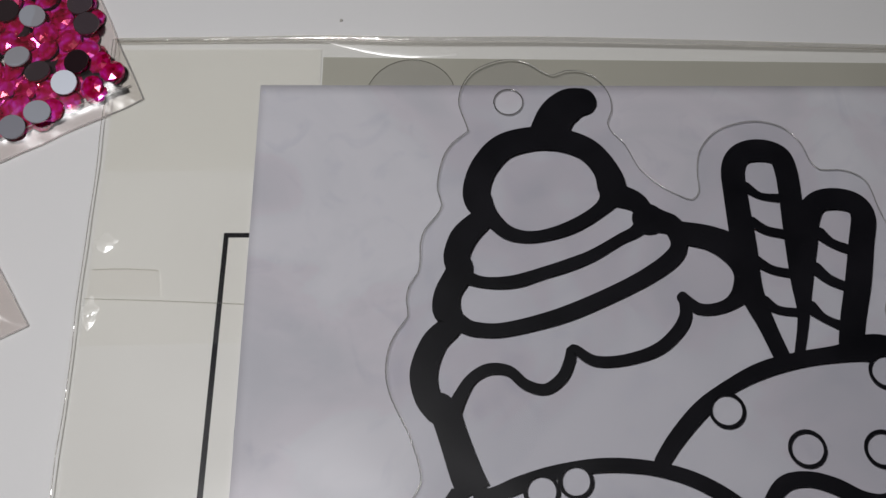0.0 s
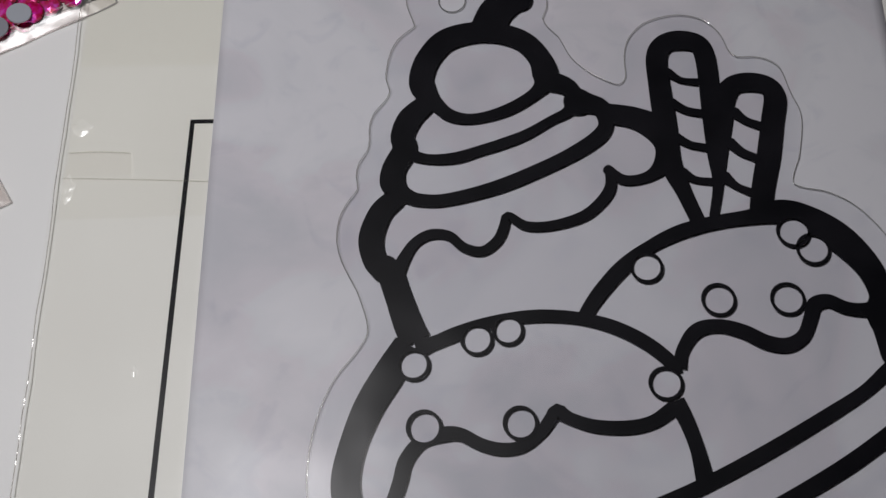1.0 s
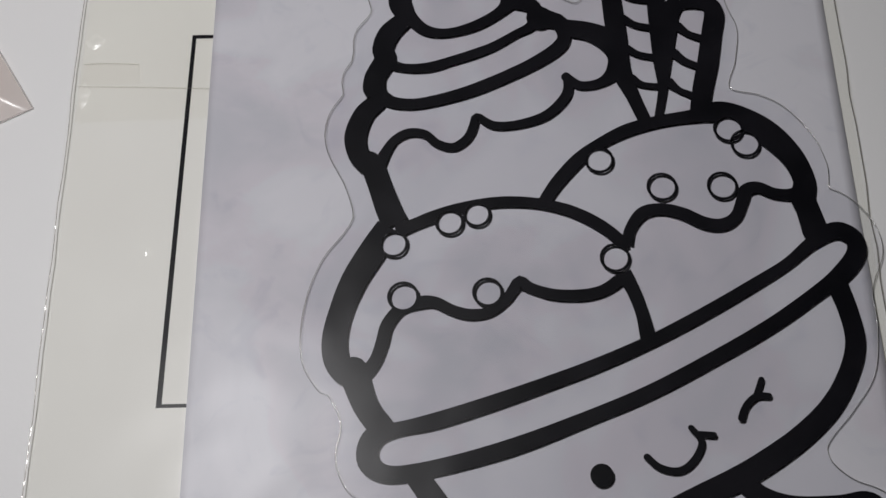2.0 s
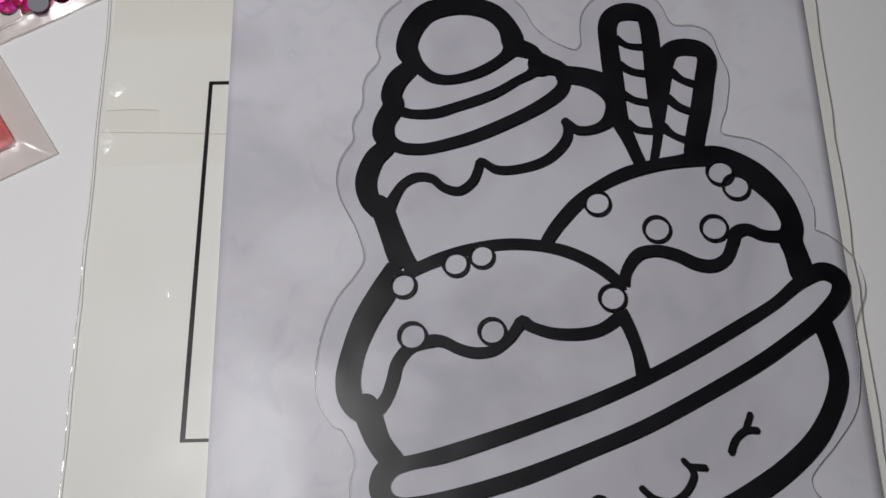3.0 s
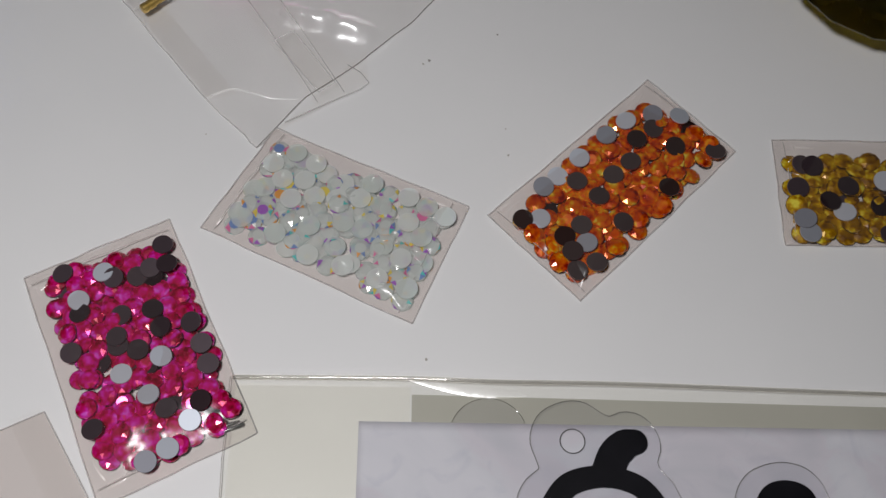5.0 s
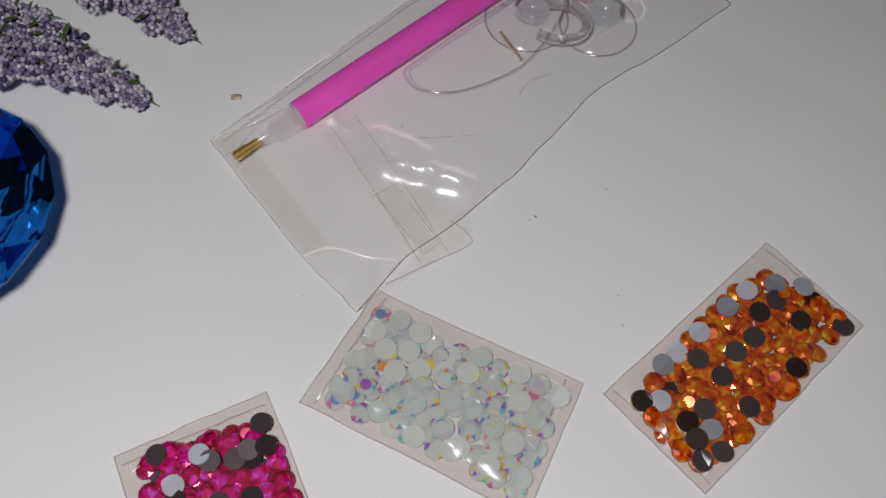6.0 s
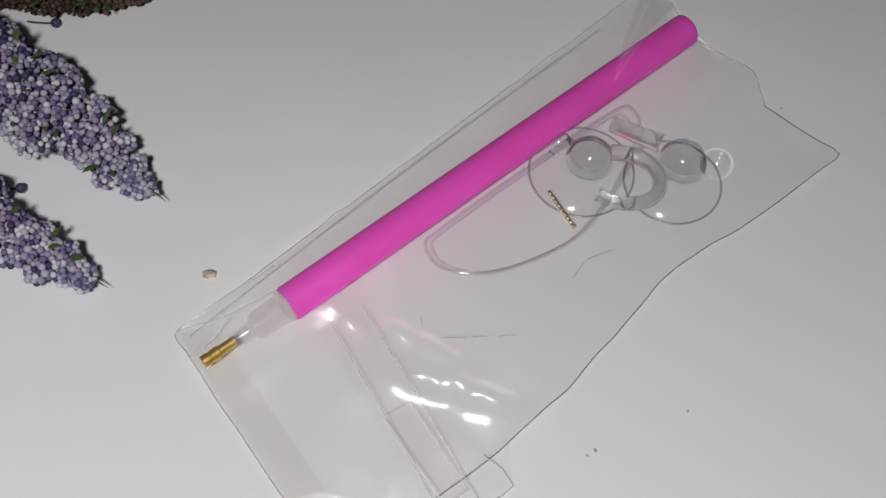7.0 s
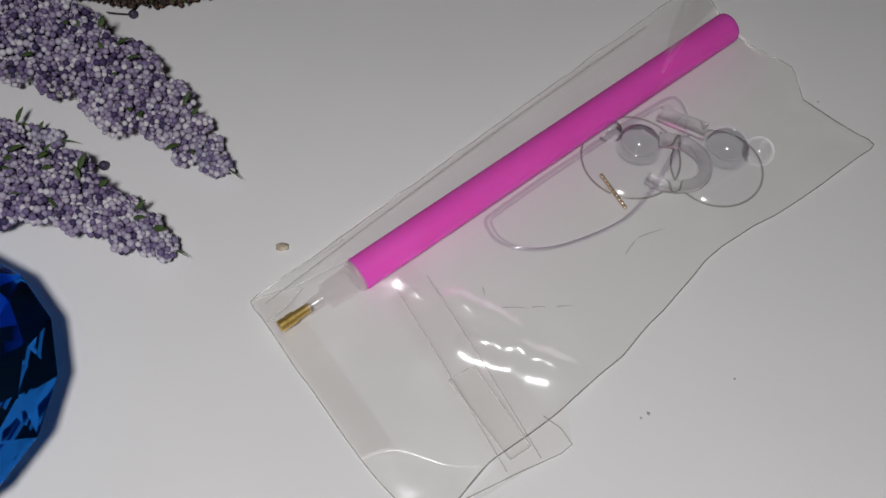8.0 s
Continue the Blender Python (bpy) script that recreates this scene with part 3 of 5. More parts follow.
SCOOP_ARC = [(-20, -49.6, 5), (-16.8, -48.9, 2.9), (-11.8, -46.9, 2.9), (-5.9, -44.9, 2.5), (1.4, -43.7, 2.6), (7.5, -43.6, 2.6), (13.6, -44.4, 2.6), (19.7, -46.3, 2.8), (25.5, -49.6, 2.9), (29.7, -53.4, 2.8), (30.5, -55.6, 2.6)]
SCOOP_DIVIDER = [(29.9, -61.1, 3.7), (31.7, -65.1, 3.1), (33.2, -70.4, 2.9), (34, -75.8, 3.5)]
CREAM_SIDE = [(-25.1, -33.7, 5.5), (-23.5, -38.7, 5.4), (-21.2, -45.4, 5.9), (-19.8, -48.3, 5.9)]
SCOOP_RIGHT = [(14, -43, 2.8), (17, -38.8, 3.1), (21.9, -33.5, 3.2), (27.2, -29.5, 2.7), (33.8, -26.2, 3.1), (41.1, -24.2, 3), (48.4, -23.1, 3.3), (55.1, -22.1, 5.5), (60.9, -24.2, 6.1), (66.3, -28.4, 6.5), (70.7, -34.2, 5.6), (72.5, -40.2, 5.2), (71.6, -44.2, 5.7), (72.3, -47.3, 5.5), (73.2, -52.3, 6)]
SCOOP_DRIP = [(31.3, -54.6, 2.7), (32.3, -50.9, 2.5), (35.3, -47.1, 2.9), (39.6, -46.2, 2.8), (44.3, -47.4, 3), (48.9, -49.8, 3.1), (52.8, -50.3, 3), (56, -48.5, 2.7), (57.9, -44.8, 2.8), (59, -42.2, 3.1), (61.8, -41.4, 2.8), (65, -42.9, 2.7), (68.3, -43.4, 2.8), (71.1, -43, 3.3)]
RIM = [(-19.6, -94.3, 3), (-11.7, -92.7, 3.4), (-0.4, -89.4, 3.3), (11, -85.7, 3.1), (22.7, -81.6, 3), (34.5, -76.7, 2.8), (46.7, -70.7, 2.8), (58.9, -64, 2.7), (66.1, -59.7, 2.5), (71.9, -55.2, 3), (77.6, -52.3, 4.1), (81.4, -54.3, 4.3), (81.2, -58.1, 4.3), (77.6, -62.3, 4.2), (72.2, -66.2, 3.3), (60.7, -73.7, 3.2), (46.7, -81.2, 3.1), (33.3, -87.7, 3.1), (20.2, -92.8, 3.1), (5.6, -98, 3.5), (-7.1, -101.4, 3.4), (-17.1, -103.3, 3.4), (-22.2, -103.4, 3.7), (-25.3, -101.5, 4.5), (-25.9, -98.4, 4.5), (-24, -95.4, 4.5)]
BOWL_TOP_LEFT = [(-29, -81.8, 6.3), (-26.4, -89.1, 5.4), (-23, -93.9, 5.3)]
BOWL = [(-15.9, -103.8, 4.8), (-11.6, -109.9, 5), (-7.5, -115.4, 4.9), (-1.5, -120.3, 4.8), (8.1, -121.7, 4.5), (18, -119.6, 4.5), (29.4, -114.9, 4.5), (39.6, -110.3, 4.8), (48.8, -106.3, 4.9), (55.4, -102.9, 4.9), (63.6, -97.7, 4.7), (70.7, -91.5, 4.5), (75.5, -84.5, 4.3), (77.9, -77.9, 4.4), (77.5, -71.2, 4.4), (76.1, -65, 4.8)]
BOWL_FOOT = [(50.9, -106.9, 4.3), (54.5, -109.9, 4.3), (60.5, -111.6, 4.1), (69.2, -111.5, 3.8), (74.8, -110.7, 3.6), (77.3, -112.5, 3.8), (77.5, -116.1, 3.8), (73.8, -121.1, 3.8), (64.9, -123.9, 3.8), (52.5, -126.4, 3.8), (41.7, -125.5, 3.8), (37.2, -122, 3.8), (36.6, -116, 3.8)]
SMILE = [(31.5, -101.2, 1.5), (34, -103.4, 1.5), (37.8, -104.1, 1.5), (41, -102.1, 1.5), (43, -98.4, 1.5), (41.1, -95.4, 1.3)]
SMILE_LASH = [(42.7, -96.7, 1.3), (45.6, -97, 1.4)]
WINK = [(51.8, -93.6, 1.6), (53, -91.1, 1.5), (55.4, -89.1, 1.5), (58, -89.1, 1.4)]
WINK_LASH = [(55.6, -88.6, 1.4), (56.9, -85.6, 1.3)]
STROKES = [
    ("cherry_outline", CHERRY, True),
    ("stem_outline", STEM, False),
    ("cream_left_outline", CREAM_LEFT, False),
    ("swirl_upper_outline", SWIRL_UPPER, False),
    ("swirl_lower_outline", SWIRL_LOWER, False),
    ("cream_edge_outline", CREAM_EDGE, False),
    ("cream_drip_outline", CREAM_DRIP, False),
    ("straw_tall_outline", STRAW_TALL, False),
    ("straw_short_outline", STRAW_SHORT, False),
    ("straw_stripe", STRIPE0, False),
    ("straw_stripe", STRIPE1, False),
    ("straw_stripe", STRIPE2, False),
    ("straw_stripe", STRIPE3, False),
    ("straw_stripe", STRIPE4, False),
    ("straw_stripe", STRIPE5, False),
    ("straw_stripe", STRIPE6, False),
    ("scoop_left_outline", SCOOP_LEFT, False),
    ("scoop_arc_outline", SCOOP_ARC, False),
    ("scoop_divider_outline", SCOOP_DIVIDER, False),
    ("cream_side_outline", CREAM_SIDE, False),
    ("scoop_right_outline", SCOOP_RIGHT, False),
    ("scoop_drip_outline", SCOOP_DRIP, False),
    ("rim_outline", RIM, True),
    ("bowl_top_left_outline", BOWL_TOP_LEFT, False),
    ("bowl_outline", BOWL, False),
    ("bowl_foot_outline", BOWL_FOOT, False),
    ("smile", SMILE, False),
    ("smile_lash", SMILE_LASH, False),
    ("wink", WINK, False),
    ("wink_lash", WINK_LASH, False),
]


def build_sundae():
    s = thing("sundae_panel", "clear acrylic panel printed with a black ice cream sundae outline", "acrylic panel", at=(0, 0, -0.38))
    z0, z1 = 0.0, 1.0
    outer = [tuple(p[:2]) for p in spline(PANEL_A + PANEL_B + PANEL_C, 0.9, True)]
    hx, hy, hr = HOLE
    near = min(range(len(outer)), key=lambda i: math.dist(outer[i], (hx, hy)))
    a0 = math.atan2(outer[near][1] - hy, outer[near][0] - hx)
    area = sum(p[0] * q[1] - q[0] * p[1] for p, q in zip(outer, outer[1:] + outer[:1]))
    turn = -1 if area > 0 else 1
    hole = [(hx + hr * math.cos(a0 + turn * k * math.tau / 36), hy + hr * math.sin(a0 + turn * k * math.tau / 36)) for k in range(37)]
    hole[-1] = (hole[0][0] + 0.01, hole[0][1] + 0.01)
    loop = outer[:near + 1] + hole + [(outer[near][0] + 0.01, outer[near][1] + 0.01)] + outer[near + 1:]
    bm = bmesh.new()
    bm.faces.new([bm.verts.new((*p, z1)) for p in loop])
    panel = part("panel", mm(bm), M_ACRYLIC, s)
    if panel.data.polygons[0].normal.z < 0:
        panel.data.flip_normals()
    part("edge", tube([(*p, 0.55) for p in outer[::3]], 0.11, True, 1.2, 6), M_EDGE, s, "polished cut edge", True)
    # Pale line just inside the cut edge, painting its highlight.
    part("edge", tube([(p[0] * 0.9955 + 0.05, p[1] * 0.9955 - 0.15, 1.0) for p in outer[::3]], 0.06, True, 1.2, 6, None, True), M_CREASE, s, "", True)
    part("edge", tube([(hx + hr * math.cos(k * math.tau / 24), hy + hr * math.sin(k * math.tau / 24), 0.55) for k in range(24)], 0.16, True, 1, 6), M_EDGE, s, "rim of the hanging hole", True)
    zp = z1 + 0.03
    for i, (name, pts, closed) in enumerate(STROKES):
        part(name, ribbon(pts, zp + 0.008 * i, closed=closed, holes=[(x, y, r - 0.35) for x, y, r in SPRINKLES]), M_INK, s)
    for x, y, r in SPRINKLES:
        part("sprinkle_outline", ring_print(x, y, r, 0.65, zp + 0.28), M_INK, s)
    part("cheek", disc(*CHEEK, zp + 0.28), M_INK, s)


def build_under_panel():
    """The rounded top of a second clear panel, showing above the paper."""
    s = thing("spare_acrylic_panel", "second clear acrylic panel tucked under the paper", "acrylic panel", at=(0, 0, -0.86))
    out = [(-32.1 - 9.6 * math.cos(a * math.pi / 10), 33 + 9.6 * math.sin(a * math.pi / 10)) for a in range(11)] + [(-12, 20), (-12, -60), (-50, -60), (-60, -48), (-64.2, -37), (-60, -26), (-50, 0)]
    pts = [(p[0], p[1], 0) for p in spline(out, 1.0, True)]
    bm = bmesh.new()
    bm.faces.new([bm.verts.new((p[0], p[1], -0.02)) for p in pts])
    part("panel", mm(bm), M_ACRYLIC, s)
    part("edge", tube([(p[0], p[1], 0.0) for p in pts[::2]], 0.08, True, 1.5, 6), M_EDGE, s, "", True)


build_sundae()
build_under_panel()
# ==== THINGS ====

# ---- small bags of flat-backed gems ----
def gem_meshes(name, r, facet_mat, back_mat, facets=10):
    """A faceted gem: (crown mesh, back mesh), its flat back at z = 0."""
    bm = bmesh.new()
    rings = [(r, 0.25), (r * 0.93, 0.22 * r + 0.25), (r * 0.52, 0.42 * r + 0.25)]
    loops = []
    for k, (q, z) in enumerate(rings):
        off = 0.5 * (k % 2)
        loops.append([(q * math.cos((i + off) * math.tau / facets), q * math.sin((i + off) * math.tau / facets), z) for i in range(facets)])

    def face(*pts):
        bm.faces.new([bm.verts.new(p) for p in pts])
    a, b, c = loops
    for i in range(facets):
        j = (i + 1) % facets
        face(a[i], a[j], b[i])
        face(a[j], b[j], b[i])
        face(b[i], c[j], c[i])
        face(b[i], b[j], c[j])
    face(*c)
    crown = mesh_of(name + "_crown", mm(bm), facet_mat)
    bm = bmesh.new()
    n = 20
    lo = [bm.verts.new((r * 0.97 * math.cos(i * math.tau / n), r * 0.97 * math.sin(i * math.tau / n), 0)) for i in range(n)]
    hi = [bm.verts.new((r * math.cos(i * math.tau / n), r * math.sin(i * math.tau / n), 0.28)) for i in range(n)]
    bm.faces.new(lo[::-1])
    for i in range(n):
        bm.faces.new((lo[i], lo[(i + 1) % n], hi[(i + 1) % n], hi[i]))
    back = mesh_of(name + "_back", mm(bm), back_mat)
    return crown, back


def inside(p, poly, margin):
    """Whether p lies inside the convex outline, at least margin from its sides."""
    sign = None
    for a, b in zip(poly, poly[1:] + poly[:1]):
        d = ((b[0] - a[0]) * (p[1] - a[1]) - (b[1] - a[1]) * (p[0] - a[0])) / math.dist(a, b)
        if sign is None:
            sign = 1 if d > 0 else -1
        if d * sign < margin:
            return False
    return True


def gem_bag(label, corners, fill, r, crown_mat, back_mats, layers, seed, height=5.0, facets=10, lean=16, dark=(), pale=(), seals=()):
    """A sealed clear bag; fill is the outline that the gems lie in, layers rows of (z, how many tries, share with the back up, spacing);
    dark and pale are places of gems that lie on top with their backs up, seals the sides with a welded end, as (side, how far in)."""
    rng = random.Random(seed)
    cx, cy = sum(p[0] for p in corners) / 4, sum(p[1] for p in corners) / 4
    loc = lambda pts: [(p[0] - cx, p[1] - cy) for p in pts]
    bag = thing("gem_bag", label, "bag of gems", "small bags of gems", at=(cx, cy, TABLE_Z))
    out = loc(corners)
    part("back_film", sheet(out, 0.08, 0.0, rings=3, wrinkle=0.0, step=4), M_BAG, bag)
    part("front_film", sheet(out, 0.3, height, rings=26, power=4, wrinkle=0.5, scale=0.13, seed=seed, step=1.6), M_BAG, bag, "", True)
    for a, b in zip(out, out[1:] + out[:1]):
        k = 9
        pts = [(a[0] + (b[0] - a[0]) * i / k + rng.uniform(-0.2, 0.2), a[1] + (b[1] - a[1]) * i / k + rng.uniform(-0.2, 0.2), 0.35 + rng.uniform(0, 0.25)) for i in range(k + 1)]
        part("seam", tube(pts, 0.2, step=3, sides=6), M_SEAM, bag)
    for side, depth in seals:
        a, b = Vector(out[side]), Vector(out[(side + 1) % 4])
        c = Vector((0, 0)) - (a + b) / 2
        inward = c.normalized() * depth
        a, b = a + inward, b + inward
        k = 12
        pts = [(*(a + (b - a) * (0.03 + 0.94 * i / k) + inward * rng.uniform(-0.06, 0.06)), 0.9 + 1.1 * math.sin(math.pi * i / k) + rng.uniform(-0.1, 0.1)) for i in range(k + 1)]
        part("seal_line", tube(pts, 0.13, step=2, sides=6), M_SEAM, bag, "welded end of the bag")
        for _ in range(3):
            u = rng.uniform(0.12, 0.88)
            p = a + (b - a) * u
            q = p + inward.normalized() * rng.uniform(2.5, 5) + (b - a).normalized() * rng.uniform(-3, 3)
            part("glint_pucker", tube([(p.x, p.y, 1.5), ((p.x + q.x) / 2, (p.y + q.y) / 2, 2.6), (q.x, q.y, 2.2)], 0.4, step=0.6, sides=16, taper=0.1, half=True), M_BRIGHT, bag, "", True)
    for k in range(4):
        a, b, d = Vector(out[k]), Vector(out[(k + 1) % 4]), Vector(out[k - 1])
        for _ in range(2):
            u, w = rng.uniform(0.04, 0.1), rng.uniform(0.04, 0.12)
            p = a + (b - a) * u + (d - a) * w
            q = p + ((b - a) if rng.random() < 0.5 else (d - a)).normalized() * rng.uniform(3, 8) + Vector((rng.uniform(-1, 1), rng.uniform(-1, 1)))
            m = (p + q) / 2 + Vector((rng.uniform(-0.5, 0.5), rng.uniform(-0.5, 0.5)))
            part("crease", tube([(p.x, p.y, 1.0), (m.x, m.y, 1.6), (q.x, q.y, 1.9)], 0.6, step=0.8, sides=20, taper=0.12, half=True), M_BRIGHT, bag, "", True)
    pairs = [gem_meshes("gem", r, crown_mat, m, facets) for m in back_mats]

    def lay(x, y, z, flip, tilt, pair):
        m = pose(x * MM, y * MM, (z + (0.45 * r if flip else 0)) * MM) @ pose(0, 0, 0, 0, 0, rng.uniform(0, 360)) @ pose(0, 0, 0, tilt + (180 if flip else 0), 0, rng.uniform(0, 360))
        g = new("gem", pair[0])
        g.parent, g.matrix_local = bag, m
        b = new("foil_back", pair[1])
        b.parent = g

    poly = loc(fill)
    top = [(x, y, 0) for x, y in loc(dark)] + [(x, y, 1) for x, y in loc(pale)]
    for z, tries, share, spacing in layers:
        placed = []
        for _ in range(tries):
            x = rng.uniform(min(p[0] for p in poly), max(p[0] for p in poly))
            y = rng.uniform(min(p[1] for p in poly), max(p[1] for p in poly))
            if not inside((x, y), poly, r * 0.55) or any(math.dist((x, y), q) < spacing * r for q in placed):
                continue
            placed.append((x, y))
            flip = rng.random() < share
            near = min([math.dist((x, y), t[:2]) for t in top] or [99])
            if z > 1.4 and near < 0.7 * r:
                continue
            lay(x, y, z + rng.uniform(-0.3, 0.5), flip, rng.uniform(0, lean if flip else lean * 1.6), pairs[0])
    # Dark places get the plain foil, pale places the copy coloured as catching light.
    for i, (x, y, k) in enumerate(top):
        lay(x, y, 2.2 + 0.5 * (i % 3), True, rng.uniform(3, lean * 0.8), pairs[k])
    return bag


def foil(m, weight):
    """Coloured reflections, as of resin with a mirror coat behind it."""
    m.node_tree.nodes["Principled BSDF"].inputs["Metallic"].default_value = weight
    return m


# Low stops paint the gems' shaded depths, top stops their glints.
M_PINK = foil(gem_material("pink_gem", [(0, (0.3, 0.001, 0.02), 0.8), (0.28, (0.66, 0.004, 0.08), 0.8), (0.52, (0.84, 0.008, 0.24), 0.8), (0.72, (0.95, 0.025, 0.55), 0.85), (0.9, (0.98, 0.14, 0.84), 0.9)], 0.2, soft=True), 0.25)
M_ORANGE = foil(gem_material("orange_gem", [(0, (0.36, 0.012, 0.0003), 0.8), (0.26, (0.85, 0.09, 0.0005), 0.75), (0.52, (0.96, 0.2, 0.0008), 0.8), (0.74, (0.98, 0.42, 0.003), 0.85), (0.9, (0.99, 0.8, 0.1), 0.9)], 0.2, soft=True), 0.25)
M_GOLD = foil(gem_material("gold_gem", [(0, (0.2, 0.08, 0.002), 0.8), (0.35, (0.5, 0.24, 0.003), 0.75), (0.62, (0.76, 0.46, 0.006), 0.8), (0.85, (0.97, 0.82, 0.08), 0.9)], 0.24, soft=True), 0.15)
# Bright facet colours paint the iridescent glints onto milky gems.
M_PEARL = gem_material("iridescent_gem", [(0, (0.9, 0.95, 0.93), 0.45), (0.79, (0.15, 0.66, 0.64), 0.85), (0.83, (0.92, 0.42, 0.1), 0.8), (0.86, (0.9, 0.74, 0.14), 0.8), (0.89, (0.85, 0.22, 0.45), 0.8), (0.925, (0.42, 0.15, 0.62), 0.85), (0.965, (0.22, 0.34, 0.66), 0.8)], 0.12)
M_MILK = gem_material("milky_back", [(0, (0.92, 0.975, 0.95), 0.6), (0.5, (0.9, 0.965, 0.935), 0.45)], 0.4, 0.3)
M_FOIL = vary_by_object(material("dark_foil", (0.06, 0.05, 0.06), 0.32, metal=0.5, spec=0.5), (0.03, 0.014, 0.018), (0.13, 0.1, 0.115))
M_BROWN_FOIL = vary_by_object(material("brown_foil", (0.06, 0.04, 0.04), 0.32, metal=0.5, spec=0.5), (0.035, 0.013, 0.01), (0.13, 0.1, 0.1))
# Paler copy of the foil: the lamp's reflection on tilted backs, as colour.
M_LIT_FOIL = vary_by_object(material("lit_silver_foil", (0.5, 0.53, 0.58), 0.58, metal=0.4, spec=0.3), (0.22, 0.22, 0.25), (0.66, 0.7, 0.77))

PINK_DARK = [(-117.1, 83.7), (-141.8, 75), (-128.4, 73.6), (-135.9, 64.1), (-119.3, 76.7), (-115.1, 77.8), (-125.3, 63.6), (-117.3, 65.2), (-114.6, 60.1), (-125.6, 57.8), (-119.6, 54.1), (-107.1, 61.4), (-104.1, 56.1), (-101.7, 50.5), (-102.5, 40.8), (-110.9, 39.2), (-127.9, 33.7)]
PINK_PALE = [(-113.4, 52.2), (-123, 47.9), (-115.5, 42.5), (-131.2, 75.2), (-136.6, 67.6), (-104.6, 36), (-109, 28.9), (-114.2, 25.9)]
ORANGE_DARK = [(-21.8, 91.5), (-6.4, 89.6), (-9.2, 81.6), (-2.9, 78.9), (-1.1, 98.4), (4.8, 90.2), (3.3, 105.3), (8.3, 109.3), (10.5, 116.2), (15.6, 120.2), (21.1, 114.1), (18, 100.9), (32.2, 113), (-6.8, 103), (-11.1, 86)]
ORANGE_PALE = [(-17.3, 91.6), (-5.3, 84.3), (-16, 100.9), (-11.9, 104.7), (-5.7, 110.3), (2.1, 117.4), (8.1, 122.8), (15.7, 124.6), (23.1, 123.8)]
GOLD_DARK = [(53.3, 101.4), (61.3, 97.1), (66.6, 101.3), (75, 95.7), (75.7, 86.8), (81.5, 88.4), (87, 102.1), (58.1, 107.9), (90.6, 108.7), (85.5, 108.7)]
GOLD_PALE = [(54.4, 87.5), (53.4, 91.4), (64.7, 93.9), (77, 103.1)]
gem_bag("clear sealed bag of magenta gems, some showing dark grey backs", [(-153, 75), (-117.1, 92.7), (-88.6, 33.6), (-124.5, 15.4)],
        [(-148, 74.7), (-119.2, 85), (-114.2, 83.1), (-92.9, 39.5), (-96.1, 33.3), (-119.9, 21.8), (-126.8, 26.1)], 2.75, M_PINK, (M_FOIL, M_LIT_FOIL), [(0.4, 2500, 0.03, 1.12), (1.6, 1600, 0.05, 1.35)], 11, 4.2, dark=PINK_DARK, pale=PINK_PALE, seals=[(0, 3.2), (2, 4)])
gem_bag("clear sealed bag of milky white gems with iridescent glints", [(-90.4, 121.8), (-36.1, 96.7), (-51.2, 62.4), (-108.3, 90.2)],
        [(-89.5, 117), (-39.5, 94.5), (-53, 66.5), (-102.5, 90.5)], 3.0, M_PEARL, (M_MILK, M_MILK), [(0.2, 3000, 0.15, 1.25), (0.8, 2500, 0.85, 1.8)], 23, 4.0, 8, 4, seals=[(1, 4.5), (3, 3.5)])
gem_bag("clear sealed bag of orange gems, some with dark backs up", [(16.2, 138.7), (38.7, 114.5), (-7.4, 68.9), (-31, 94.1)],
        [(-24.2, 92.6), (2.7, 123.6), (16.3, 130.6), (35.4, 115.1), (32.4, 110.2), (-2.9, 75.2), (-9.1, 73.2), (-18.9, 82.8)], 2.85, M_ORANGE, (M_BROWN_FOIL, M_LIT_FOIL), [(0.4, 2200, 0.03, 1.12), (1.6, 900, 0.04, 1.4)], 37, 5.0, dark=ORANGE_DARK, pale=ORANGE_PALE, seals=[(0, 2.2), (2, 2.5)])
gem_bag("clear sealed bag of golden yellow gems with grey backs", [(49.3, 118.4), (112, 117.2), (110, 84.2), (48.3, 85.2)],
        [(51, 112), (108, 111.5), (107, 86), (50.8, 86)], 3.0, M_GOLD, (M_FOIL, M_LIT_FOIL), [(0.4, 2200, 0.05, 1.12), (1.6, 900, 0.08, 1.4)], 41, 5.0, dark=GOLD_DARK, pale=GOLD_PALE, seals=[(3, 3)])


# ---- the bag with the pen and the hanging hooks ----
M_PENBAG = film_material("pen_bag_film", (0.884, 0.879, 0.874), 0.27, 4.0, 0.22, 70, 0.03)
M_PINKPLASTIC = mottled(material("pink_plastic", (0.8, 0.06, 0.5), 0.6, spec=0.2), (0.86, 0.095, 0.55), (0.92, 0.115, 0.6), 40)
PINK_NODE = M_PINKPLASTIC.node_tree.nodes["Principled BSDF"]
PINK_NODE.inputs["Subsurface Weight"].default_value = 0.8
PINK_NODE.inputs["Subsurface Radius"].default_value = (1.0, 0.5, 0.8)
PINK_NODE.inputs["Subsurface Scale"].default_value = 0.006
M_CLEARHARD = film_material("clear_hard_plastic", (0.81, 0.805, 0.825), 0.1, 2.6, 0.05, 200)
M_CLEARSOLID = material("clear_solid_plastic", (0.97, 0.97, 0.98), 0.04, transmission=1.0, ior=1.42)
M_RING = film_material("clear_ring", (0.965, 0.965, 0.97), 0.1, 2.2, 0.05, 200)
M_KNOB = film_material("clear_knob", (0.84, 0.85, 0.865), 0.1, 1.4, 0.05, 200)
M_CUP = film_material("thin_clear_cup", (0.965, 0.96, 0.97), 0.12, 0.5, 0.05, 100)
M_NECK = film_material("frosted_neck", (0.965, 0.945, 0.95), 0.2, 1.2, 0.05, 200, 0.12, edge=0.2)
